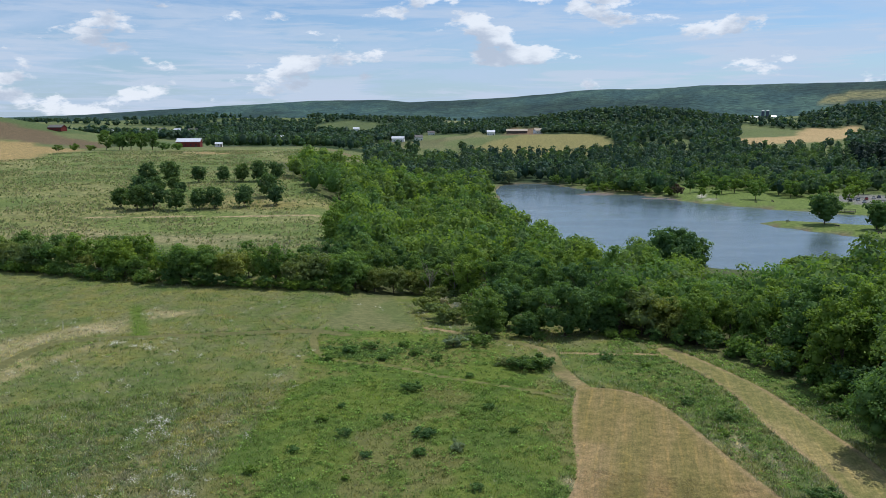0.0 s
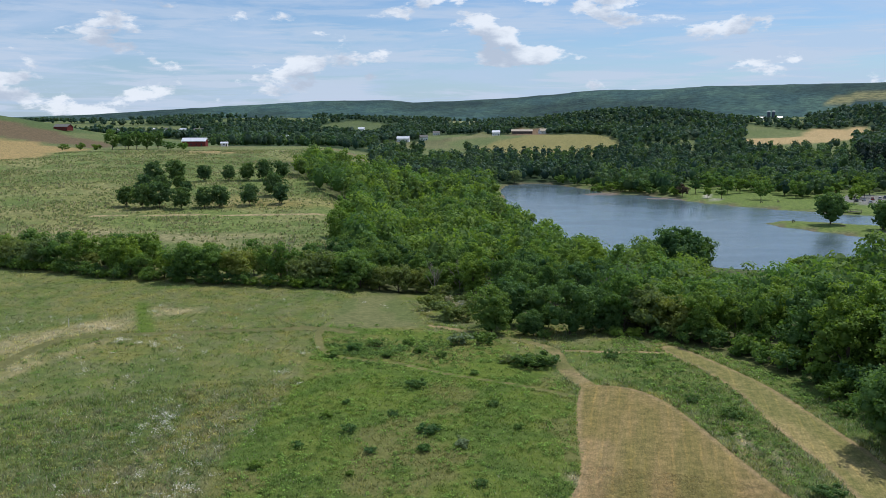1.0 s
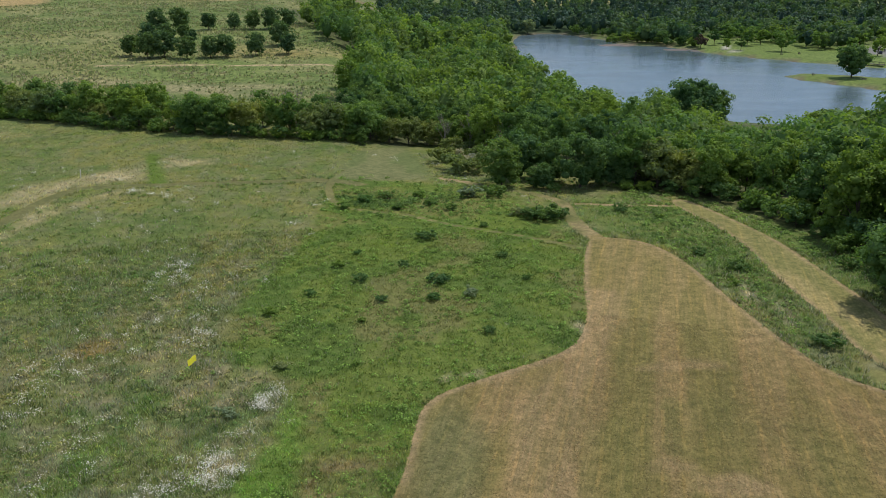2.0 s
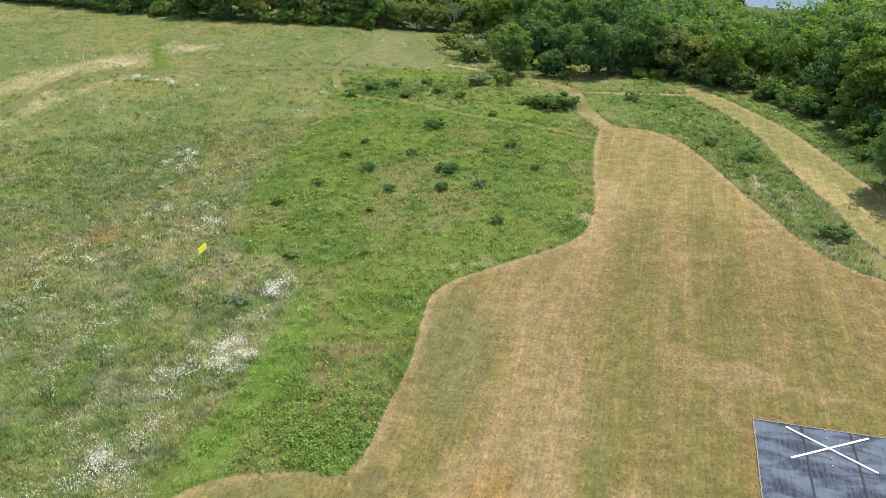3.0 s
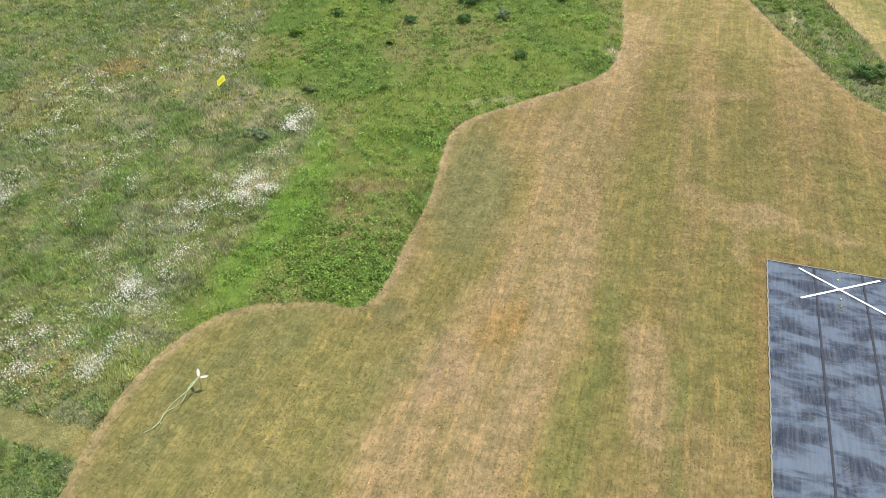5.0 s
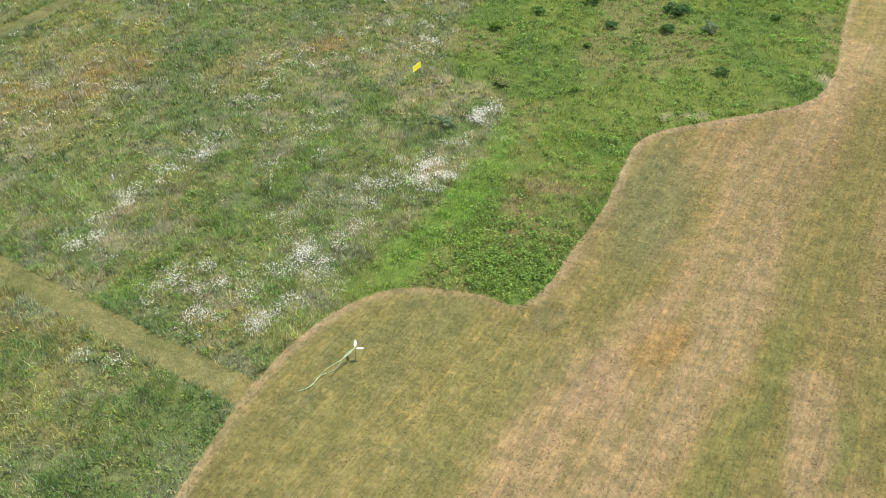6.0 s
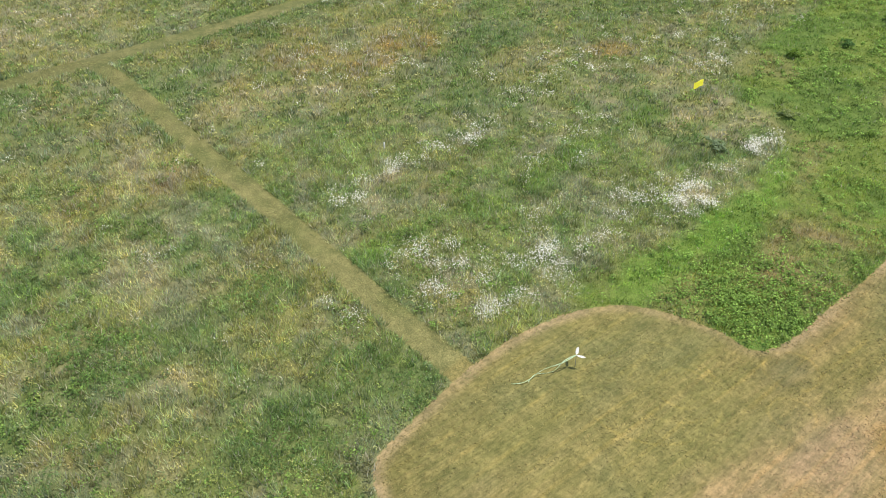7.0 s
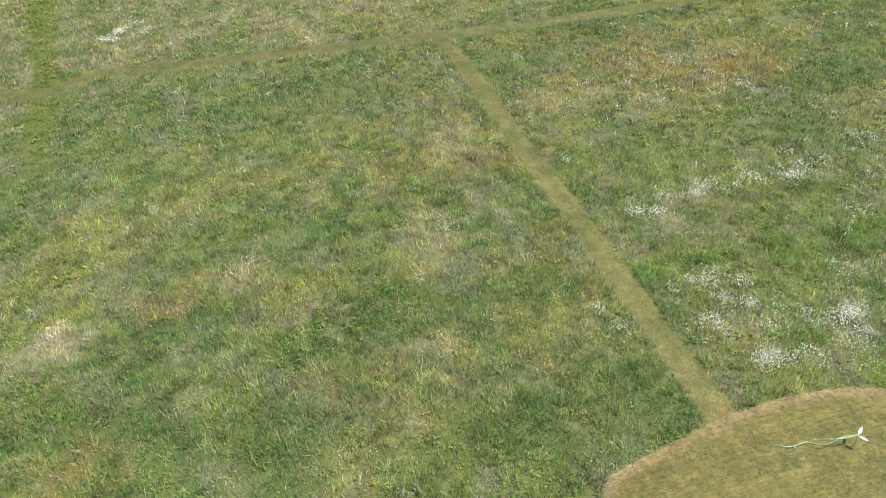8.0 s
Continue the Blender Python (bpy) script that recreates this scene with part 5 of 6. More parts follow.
# mud banks at the head of the lake
M_MUD = plain("lake_mud", (0.16, 0.13, 0.105), (0.09, 0.078, 0.068), 0.25, 0.8, 0.3)
for cx, cy, rx, ry, turn in ((92, 521, 15, 13, -20), (121, 488, 11, 6, -25), (131, 482, 6, 4, -20)):
    bm = bmesh.new()
    bmesh.ops.create_grid(bm, x_segments=26, y_segments=26, size=1.15)
    for vtx in bm.verts:
        d = vtx.co.length + 0.45 * (noise.noise(Vector((vtx.co.x * 1.7 + cx, vtx.co.y * 1.7, 3.0))))
        vtx.co = Vector((vtx.co.x * rx, vtx.co.y * ry, -0.6 + 1.0 * max(0.0, 1.0 - d) ** 0.5 + 0.05 * noise.noise(Vector((vtx.co.x * 6, vtx.co.y * 6, cx)))))
    bank = part("mud_bank", bm, M_MUD, flat=False)
    bank.matrix_world = pose(cx, cy, LAKE_Z, 0, 0, turn)
    tagged(bank, "low brown mud bank showing above the lake water", "mud bank", "mud banks")

# lakeside park
for i, (k, x, y, s) in enumerate(((0, 172.7, 468, 1.0), (2, 152.5, 473, 0.72), (1, 146, 478, 0.7), (0, 166, 505, 1.0), (1, 204, 489, 1.0), (2, 198, 500, 1.2), (1, 211, 441, 1.0), (1, 207, 462, 0.9),
                                  (0, 190, 520, 1.0), (2, 180, 530, 1.0), (0, 220, 520, 0.9), (1, 228, 470, 0.9), (0, 245, 460, 1.0), (2, 235, 445, 0.7), (1, 250, 520, 1.1), (0, 236, 540, 1.1), (1, 215, 550, 1.0), (0, 196, 478, 0.9), (2, 214, 478, 0.8), (1, 222, 486, 1.0), (0, 236, 482, 0.9), (2, 248, 500, 1.1), (0, 160, 520, 1.1), (1, 176, 512, 1.0), (2, 148, 508, 0.9))):
    ob = copy_thing(park_kinds[k], pose(x, y, ground_z(x, y), 0, 0, i * 47))
    ob.scale = (s, s, s)
    tagged(ob, group="park trees")
for x, y, s in ((136, 492, 0.95), (202, 447, 0.7)):
    copy_thing(plum_kind, pose(x, y, ground_z(x, y), 0, 0, x)).scale = (s, s, s)
for x, y, s in ((126, 545, 1.1), (48, 612, 1.2), (133, 520, 0.8)):
    copy_thing(pale_kind, pose(x, y, ground_z(x, y), 0, 0, x)).scale = (s, s, s)
for x, y, s in ((157.8, 349, 1.0), (170, 330.5, 0.88)):
    copy_thing(spit_kind, pose(x, y, ground_z(x, y), 0, 0, x * 3)).scale = (s, s, s)
plant(thicket_kinds, [(80, 606), (90, 590), (98, 574), (104, 558), (110, 542), (115, 530), (121, 518), (128, 509), (135, 501), (95, 584), (107, 552), (118, 526)], "bushes on the far shore", r, 1.3, 2.1)
for x, y, s in ((97, 541, 0.62), (102, 536, 0.75), (108, 531, 0.85), (113, 528, 0.7), (118, 521, 0.55), (94, 548, 0.55)):
    ob = copy_thing(park_kinds[1], pose(x, y, ground_z(x, y) - 1.0, 0, 0, x * 7))
    ob.scale = (s * 1.25, s * 1.25, s * 0.95)
    tagged(ob, "bright green willow scrub on the muddy shore", group="willows on the shore")
plant(thicket_kinds, [(172, 333), (176, 331), (112, 534), (104, 545), (99, 556), (116, 526), (108, 540), (122, 512), (130, 508)], "bushes by the water", r, 0.8, 1.5)

# woods of the far country


def polar_spots(r0, r1, gap, q, s0=-0.62, s1=0.66):
    out = []
    rr = r0
    while rr < r1:
        step = max(gap, rr * gap / r0)
        th = np.arange(math.atan(s0), math.atan(s1), step / rr)
        th = th + q.uniform(-0.4, 0.4, len(th)) * step / rr
        rad = rr + q.uniform(-0.4, 0.4, len(th)) * step
        out.append(np.column_stack([np.sin(th) * rad, np.cos(th) * rad]))
        rr += step
    return np.vstack(out)


q = np.random.default_rng(31)
cand = polar_spots(470, 1000, 7.6, q)
s_c = cand[:, 0] / cand[:, 1]
lake_c = signed(cand[:, 0], cand[:, 1], LAKE)
shore = (s_c > 0.02) & (lake_c < -6) & ~((cand[:, 0] > 138) & (lake_c > -62)) & ~inside(cand[:, 0], cand[:, 1], [(200, 450), (235, 520), (300, 500), (310, 410), (222, 410)])
keep = q.random(len(cand)) < np.maximum(woods_at(cand[:, 0], cand[:, 1]) * ((s_c < 0.02) | shore), shore * (1 - smooth(field_at(cand[:, 0], cand[:, 1])[0], 0.05, 0.4)))
bright = fbm(cand[:, 0], cand[:, 1], 90, 81) + q.normal(size=len(cand)) * 0.05
far_woods("woods_beyond_lake", cand[keep & (bright > 0.5)], 12.0, 9.5, 90, 1.35, M_LEAF_SHORE, "mixed green woods on the far side of the lake", 1)
far_woods("woods_beyond_lake", cand[keep & (bright <= 0.5)], 13, 9.5, 80, 1.45, M_LEAF_HAZED, "dark green woods on the far side of the lake", 2)
cand = polar_spots(1000, 2900, 9.6, q)
keep = q.random(len(cand)) < woods_at(cand[:, 0], cand[:, 1])
for hx, hy in ((-465, 1420), (-442, 1432), (-486, 1404), (-420, 1445), (-160, 1590), (-58, 1118), (-222, 1160), (-530, 1380), (-20, 1500)):     # farmyards
    hr = math.hypot(hx, hy)
    cr = np.hypot(cand[:, 0], cand[:, 1])
    keep &= ~((np.abs(cand[:, 0] / cand[:, 1] - hx / hy) < 16 / hr) & (cr > hr - 230) & (cr < hr + 14))
far_woods("wooded_hills", cand[keep], 11.5, 12.5, 16, 3.6, M_LEAF_HAZED, "dark green wooded hills beyond the valley", 3, 4)
conifers = scatter([(330, 690), (400, 640), (520, 690), (640, 800), (520, 850), (380, 800)], 9.0, q)
far_woods("conifer_wood", conifers, 19, 9, 60, 1.7, M_LEAF_FIR, "dark dense wood below the wheat field", 5)

# ---------------------------------------------------------------- tall grass, weeds and daisies of the meadow
q = np.random.default_rng(51)


def sector(n, r0, r1, a0, a1):
    """Spots spread evenly by area; angles in degrees to the left of straight ahead."""
    rad = np.sqrt(q.uniform(r0**2, r1**2, n))
    th = np.radians(q.uniform(a0, a1, n))
    return -np.sin(th) * rad, np.cos(th) * rad


def unmown(x, y, edge=0.0):
    ok = (signed(x, y, MOWN) < -edge) & (signed(x, y, TRAIL) < -edge)
    for half, p in PATHS:
        ok &= line_distance(x, y, p) > half + edge
    return ok


def tufts(name, x, y, blades, tall, wide, label, spread, tone=1.7):
    """Grass tufts: each blade a slim leaning triangle."""
    ok = unmown(x, y, 0.03) & (signed(x, y, CLEARING) < 3.0 * q.random(len(x))) & ~inside(x, y, SHADE_WOODS[0]) & (y < 172 - 0.2 * x)
    x, y = x[ok], y[ok]
    col = meadow(x, y) * tone
    lush = smooth(signed(x, y, LUSH), -0.5, 1.0)
    pale = smooth(col[:, 0] / col[:, 1], 0.98, 1.2)
    ht = tall * (0.45 + 0.75 * smooth(fbm(x, y, 1.2, 54, 2), 0.35, 0.65) + 0.45 * fbm(x, y, 3.0, 55, 3)) * (1 - 0.45 * lush) * (1 + 0.35 * pale)
    ht *= 1 - 0.6 * (1 - smooth(line_distance(x, y, LANE), 1.0, 1.8))
    n, m = len(x), len(x) * blades
    i = np.repeat(np.arange(n), blades)
    th = q.uniform(0, 2 * np.pi, m)
    rr = q.random(m) * spread
    bx, by = x[i] + np.cos(th) * rr, y[i] + np.sin(th) * rr
    bz = height(bx, by)
    lean = q.normal(size=(m, 2)) * 0.34 + np.column_stack([np.cos(th), np.sin(th)]) * 0.42
    h = ht[i] * q.uniform(0.55, 1.25, m)
    turn = q.uniform(0, np.pi, m)
    wv = np.column_stack([np.cos(turn), np.sin(turn)]) * wide * q.uniform(0.6, 1.3, m)[:, None]
    base = np.column_stack([bx, by])
    tip = base + lean * h[:, None]
    v = np.stack([np.column_stack([base - wv / 2, bz - 0.02]), np.column_stack([base + wv / 2, bz - 0.02]), np.column_stack([tip + wv * 0.12, bz + h])], 1)
    k = (q.uniform(0.68, 1.36, n) * (0.36 + 1.3 * fbm(x, y, 0.9, 56, 2)))[i] * q.uniform(0.68, 1.38, m)
    hue = q.integers(0, 5, n)
    col = col * np.array(((1, 1, 1), (0.84, 1.0, 1.25), (1.10, 1.02, 0.86), (1, 1, 1), (0.9, 1.04, 0.9)))[hue]
    c = col[i] * k[:, None]
    dry = (q.random(m) < (0.11 + 0.30 * pale[i]) * (1 - 0.7 * lush[i]))
    c = np.where(dry[:, None], np.array((0.48, 0.45, 0.34)) * q.uniform(0.7, 1.2, m)[:, None], c)
    ob = new(name, fast_mesh(name, v.reshape(-1, 3), np.arange(m * 3).reshape(-1, 3), M_GRASS, np.repeat(c, 3, axis=0)))
    return tagged(ob, label, "grass", kind="stuff")


tufts("meadow_grass", *sector(84000, 17, 62, -20, 112), 6, 0.30, 0.055, "tall green and straw-coloured meadow grass", 0.22, 1.78)
tufts("meadow_grass", *sector(70000, 62, 112, -28, 100), 5, 0.30, 0.09, "tall green and straw-coloured meadow grass", 0.4, 1.4)
tufts("meadow_grass", *sector(30000, 112, 215, -22, 36), 4, 0.22, 0.13, "tall meadow grass up to the hedgerow", 0.6, 1.55)

# coarse tussocks on the pasture slope beyond the hedgerow
x, y = sector(42000, 205, 520, 3, 33)
ok = (fbm(x, y, 11, 75, 3) + 0.12 * q.normal(size=len(x)) > 0.48) & (y > 208 - 0.2 * x) & ~inside(x, y, SHADE_WOODS[0]) & (line_distance(x, y, PATHS[-1][1]) > 2.2) & (signed(x, y, FIELDS[0][1]) < 0)
x, y = x[ok], y[ok]
i = np.repeat(np.arange(len(x)), 3)
m = len(i)
th, h = q.uniform(0, 2 * np.pi, m), q.uniform(0.25, 0.75, m)
bx, by = x[i] + q.normal(size=m) * 0.25, y[i] + q.normal(size=m) * 0.25
bz = height(bx, by)
dx, dy = np.cos(th) * 0.28, np.sin(th) * 0.28
v = np.stack([np.column_stack([bx - dx, by - dy, bz - 0.05]), np.column_stack([bx + dx, by + dy, bz - 0.05]), np.column_stack([bx + q.normal(size=m) * 0.15, by + q.normal(size=m) * 0.15, bz + h])], 1)
c = np.array(((0.30, 0.36, 0.13), (0.38, 0.38, 0.17), (0.25, 0.32, 0.12), (0.46, 0.42, 0.24)))[q.integers(0, 4, len(x))] * q.uniform(0.7, 1.0, len(x))[:, None]
tagged(new("pasture_grass", fast_mesh("pasture_grass", v.reshape(-1, 3), np.arange(m * 3).reshape(-1, 3), M_GRASS, np.repeat(c[i], 3, axis=0))), "coarse grass tussocks on the pasture slope", "grass", kind="stuff")

# the standing edge of the grass along the mown ways
ex, ey = [], []
for outline, half in [(MOWN + MOWN[:1], 0.0), (TRAIL + TRAIL[:1], 0.0), (CLEARING_EDGE, 0.0)] + [(p, h) for h, p in PATHS[:-1]]:
    for (x0, y0), (x1, y1) in zip(outline[:-1], outline[1:]):
        ln = math.hypot(x1 - x0, y1 - y0)
        k = int(ln * 9)
        if k == 0 or y0 < 12 and x0 > -40:
            continue
        t_ = q.random(k)
        sd = np.where(q.random(k) < 0.5, -1, 1) * (half + np.abs(q.normal(size=k)) * 0.3 + 0.08)
        ex.append(x0 + (x1 - x0) * t_ - (y1 - y0) / ln * sd)
        ey.append(y0 + (y1 - y0) * t_ + (x1 - x0) / ln * sd)
tufts("path_edge_grass", np.concatenate(ex), np.concatenate(ey), 6, 0.36, 0.07, "standing grass along the mown edges", 0.16)

# low leafy weeds, thickest in the lush wedge by the mown field
x, y = sector(19000, 30, 145, -24, 40)
lush = smooth(signed(x, y, LUSH), -1.0, 1.0)
strip = (x > 26) & (y > 62)
ok = unmown(x, y, 0.12) & (q.random(len(x)) < np.maximum(lush * (0.12 + 0.5 * smooth(fbm(x, y, 4, 57, 3), 0.42, 0.58)), np.maximum(strip * 0.5, 0.06))) & ~inside(x, y, SHADE_WOODS[0])
x2, y2 = sector(2600, 18, 60, 30, 105)
ok2 = unmown(x2, y2, 0.15) & (fbm(x2, y2, 3.5, 58, 3) > 0.56)
x, y = np.concatenate([x[ok], x2[ok2]]), np.concatenate([y[ok], y2[ok2]])
x3, y3 = q.normal(-9.0, 2.6, 420), q.normal(43.0, 2.8, 420)
ok3 = unmown(x3, y3, 0.25) & (signed(x3, y3, LUSH) > 0.2)
x, y = np.concatenate([x, x3[ok3]]), np.concatenate([y, y3[ok3]])
tail = ok3.sum()


def leafy(name, x, y, size, tone, leaves, leaf, label):
    """Low plants: leaves on small domes."""
    n = len(x)
    i = np.repeat(np.arange(n), leaves)
    m = len(i)
    d = q.normal(size=(m, 3))
    d /= np.linalg.norm(d, axis=1)[:, None]
    d[:, 2] = np.abs(d[:, 2])
    p = np.column_stack([x, y, height(x, y) + 0.12])[i] + d * size[i][:, None] * (1, 1, 0.75)
    nrm = d * 0.6 + q.normal(size=(m, 3)) * 0.4 + (0, 0, 0.6)
    nrm /= np.linalg.norm(nrm, axis=1)[:, None]
    a1 = np.cross(nrm, q.normal(size=(m, 3)))
    a1 /= np.linalg.norm(a1, axis=1)[:, None]
    b1 = np.cross(nrm, a1)
    s = (leaf + np.hypot(x, y)[i] * 0.0008)[:, None] * q.uniform(0.7, 1.3, m)[:, None]
    v = np.stack([p - a1 * s * 0.7, p + b1 * s * 0.45, p + a1 * s * 0.7, p - b1 * s * 0.45], 1).reshape(-1, 3)
    c = tone[i] * q.uniform(0.8, 1.2, m)[:, None]
    tagged(new(name, fast_mesh(name, v, np.arange(m * 4).reshape(-1, 4), M_GRASS, np.repeat(c, 4, axis=0))), label, "weeds", kind="stuff")


size = q.uniform(0.2, 0.5, len(x))
size[len(x) - tail:] *= 1.15
tone = np.where((x < -24)[:, None], np.array((0.15, 0.235, 0.055)), np.array((0.185, 0.295, 0.062))) * q.uniform(0.6, 1.4, len(x))[:, None]
leafy("meadow_weeds", x, y, size, tone, 18, 0.075, "low bright green leafy weeds among the grass")

LEAFY_SPOTS = [(-36, 16, 2.2, 1.6, 150), (-30.2, 7.4, 1.6, 1.2, 80), (-22.8, 17.6, 2.0, 1.2, 90), (-33.5, 26, 1.4, 1.4, 50), (-66, 30, 4, 5, 120), (-24.6, 24.6, 1.2, 1.0, 40), (-13, 125, 3.6, 3.2, 260), (-5, 128, 3.0, 2.5, 120), (30, 112, 3.0, 5.0, 90), (33.5, 92, 1.4, 8.0, 90), (47, 100, 2.0, 7.0, 120), (27, 120, 3.5, 3.0, 70)]

# broad-leaved plants of many greens through the whole meadow
x, y = sector(30000, 17, 105, -10, 108)
ok = unmown(x, y, 0.1) & (signed(x, y, LUSH) < 0) & (fbm(x, y, 2.2, 74, 3) + 0.15 * q.normal(size=len(x)) > 0.5)
x, y = x[ok], y[ok]
px, py = np.concatenate([q.normal(cx, sx, k) for cx, cy, sx, sy, k in LEAFY_SPOTS]), np.concatenate([q.normal(cy, sy, k) for cx, cy, sx, sy, k in LEAFY_SPOTS])
ok = unmown(px, py, 0.2)
leafy("leafy_patch", px[ok], py[ok], q.uniform(0.2, 0.42, ok.sum()), np.array((0.125, 0.215, 0.055)) * q.uniform(0.6, 1.3, ok.sum())[:, None], 16, 0.06, "spreading patches of dark green broad-leaved weeds")
hues = np.array(((0.62, 0.86, 0.72), (0.8, 1.0, 0.9), (1.0, 1.0, 1.25), (1.10, 1.05, 0.82), (1.3, 1.2, 1.1), (0.7, 0.95, 0.6)))
tone = meadow(x, y) * 1.55 * hues[q.integers(0, 6, len(x))] * q.uniform(0.7, 1.3, len(x))[:, None]
leafy("meadow_herbs", x, y, q.uniform(0.14, 0.36, len(x)), tone, 11, 0.06, "broad-leaved herbs of many greens in the meadow")

# daisies: small white heads in drifts
x, y = sector(420000, 17, 165, -5, 105)
ok = (q.random(len(x)) < daisies(x, y) * np.interp(np.hypot(x, y), [20, 60, 160], [1.0, 1.0, 0.5]) + 0.0011) & unmown(x, y, 0.1) & (signed(x, y, LUSH) < 1.0)
x, y = x[ok], y[ok]
x, y = np.concatenate([x + q.normal(size=len(x)) * 0.28 for _ in range(20)]), np.concatenate([y + q.normal(size=len(y)) * 0.28 for _ in range(20)])
n = len(x)
z = height(x, y) + q.uniform(0.3, 0.62, n)
s = (0.014 + np.hypot(x, y) * 0.00031) * q.uniform(0.7, 1.3, n)
tilt = q.normal(size=(n, 2)) * 0.35
corner = [np.column_stack([x + s * dx, y + s * dy, z + s * (tilt[:, 0] * dx + tilt[:, 1] * dy)]) for dx, dy in ((-1, -0.3), (0.3, -1), (1, 0.3), (-0.3, 1))]
tagged(new("daisies", fast_mesh("daisies", np.stack(corner, 1).reshape(-1, 3), np.arange(n * 4).reshape(-1, 4), M_FLOWER)), "drifts of small white daisies in the meadow", "flowers", kind="stuff")

# short stubble and clippings on the mown field
x, y = sector(420000, 12, 82, -40, 105)
u_, v_ = x * 0.975 - y * 0.22, x * 0.22 + y * 0.975
on_path = np.zeros(len(x), bool)
for half, p in PATHS[:6]:
    on_path |= line_distance(x, y, p) < half
ok = ((signed(x, y, MOWN) > 0.1) | on_path) & (q.random(len(x)) < 0.35 + 0.65 * smooth(fbm(u_, v_ / 6, 1.2, 59, 3), 0.4, 0.62))
x, y = x[ok], y[ok]
n = len(x)
col = np.where(on_path[ok][:, None], np.array((0.160, 0.158, 0.062)), mown(x, y)) * q.uniform(0.75, 1.75, n)[:, None]
th, ln = q.uniform(0, 2 * np.pi, n), q.uniform(0.05, 0.16, n) * (0.7 + np.hypot(x, y) / 90)
z = height(x, y)
dx, dy = np.cos(th) * ln, np.sin(th) * ln
v = np.stack([np.column_stack([x - dx * 0.5 - dy * 0.16, y - dy * 0.5 + dx * 0.16, z + 0.004]), np.column_stack([x - dx * 0.5 + dy * 0.16, y - dy * 0.5 - dx * 0.16, z + 0.004]),
              np.column_stack([x + dx * 0.6, y + dy * 0.6, z + q.uniform(0.02, 0.07, n)])], 1).reshape(-1, 3)
tagged(new("mown_stubble", fast_mesh("mown_stubble", v, np.arange(n * 3).reshape(-1, 3), M_GRASS, np.repeat(col, 3, axis=0))), "short dry stubble and clippings on the mown field", "stubble", kind="stuff")

# ---------------------------------------------------------------- the fabric runway
M_FABRIC, nf, bf = material("runway_fabric", 0.65, 0.12)
pf = nf.where()
stain = nf.ramp(nf.noise(nf.stretch(pf, (0.34, 0.8, 1)), 1.0, 6, 0.62, 0.35), 0.40, 0.60)
dusty = nf.ramp(nf.noise(nf.stretch(pf, (6, 0.5, 1)), 1.0, 4, 0.6), 0.35, 0.7)
fab = nf.mix(stain, (0.018, 0.027, 0.044), (0.086, 0.114, 0.152))
fab = nf.mix(nf.math("MULTIPLY", dusty, 0.22), fab, (0.20, 0.215, 0.25))
link(nf, fab, bf.inputs["Base Color"])
link(nf, nf.add("ShaderNodeBump", {"Strength": 0.4, "Distance": 0.02, "Height": nf.noise(pf, 2.2, 4)}).outputs[0], bf.inputs["Normal"])
M_SEAM = plain("seam", (0.022, 0.026, 0.036), None, 6)
M_WHITE = plain("white_paint", (0.82, 0.82, 0.80), (0.72, 0.72, 0.70), 8, 0.5)
M_ROPE = plain("frayed_edge", (0.27, 0.25, 0.20), (0.17, 0.155, 0.12), 20, 0.9)
M_FLAG = leaf_material("flag_cloth", (0.86, 0.82, 0.22), (0.90, 0.86, 0.28), 0.5)
M_YELLOW = plain("yellow_plastic", (0.78, 0.66, 0.03), (0.70, 0.60, 0.05), 5, 0.5)
M_LIME = plain("lime_ribbon", (0.45, 0.60, 0.36), (0.62, 0.72, 0.54), 3, 0.6)
M_METAL = plain("grey_metal", (0.45, 0.46, 0.47), (0.36, 0.37, 0.38), 6, 0.4, 0.5, 0.8)

runway = new("fabric_runway")
runway.matrix_world = pose(18.7, 45.0, ground_z(18.7, 45) + 0.03, 0, 0, -12.9)     # along +x the far edge, along -y the length
tagged(runway, "slate-blue woven fabric runway pegged on the mown grass, weathered and stained", "runway")
STRIP, LONG = 2.88, 42.0
edge_wave = np.random.default_rng(5)
for i in range(4):
    bm = bmesh.new()
    bmesh.ops.create_grid(bm, x_segments=10, y_segments=120, size=0.5, matrix=Matrix.LocRotScale((STRIP * (i + 0.5), -LONG / 2, 0), None, (STRIP - 0.02, LONG, 1)))
    for vtx in bm.verts:
        vtx.co.z = 0.025 * (noise.noise(Vector((vtx.co.x * 0.7, vtx.co.y * 0.5, 2.0))) + 0.4) + 0.012 * noise.noise(Vector((vtx.co.x * 2, vtx.co.y * 1.6, 5.0)))
        if abs(vtx.co.y) < 0.01 or (i == 0 and vtx.co.x < 0.03):
            vtx.co.x += 0.05 * noise.noise(Vector((vtx.co.x * 1.1, vtx.co.y * 1.3, 9.0)))
            vtx.co.z -= 0.012
    part("fabric_strip", bm, M_FABRIC, runway, flat=False)
for i in range(1, 4):
    bm = box(bmesh.new(), STRIP * i - 0.06, -LONG, 0.034, STRIP * i + 0.06, -0.02, 0.042)
    part("seam", bm, M_SEAM, runway, "dark overlapping seam")
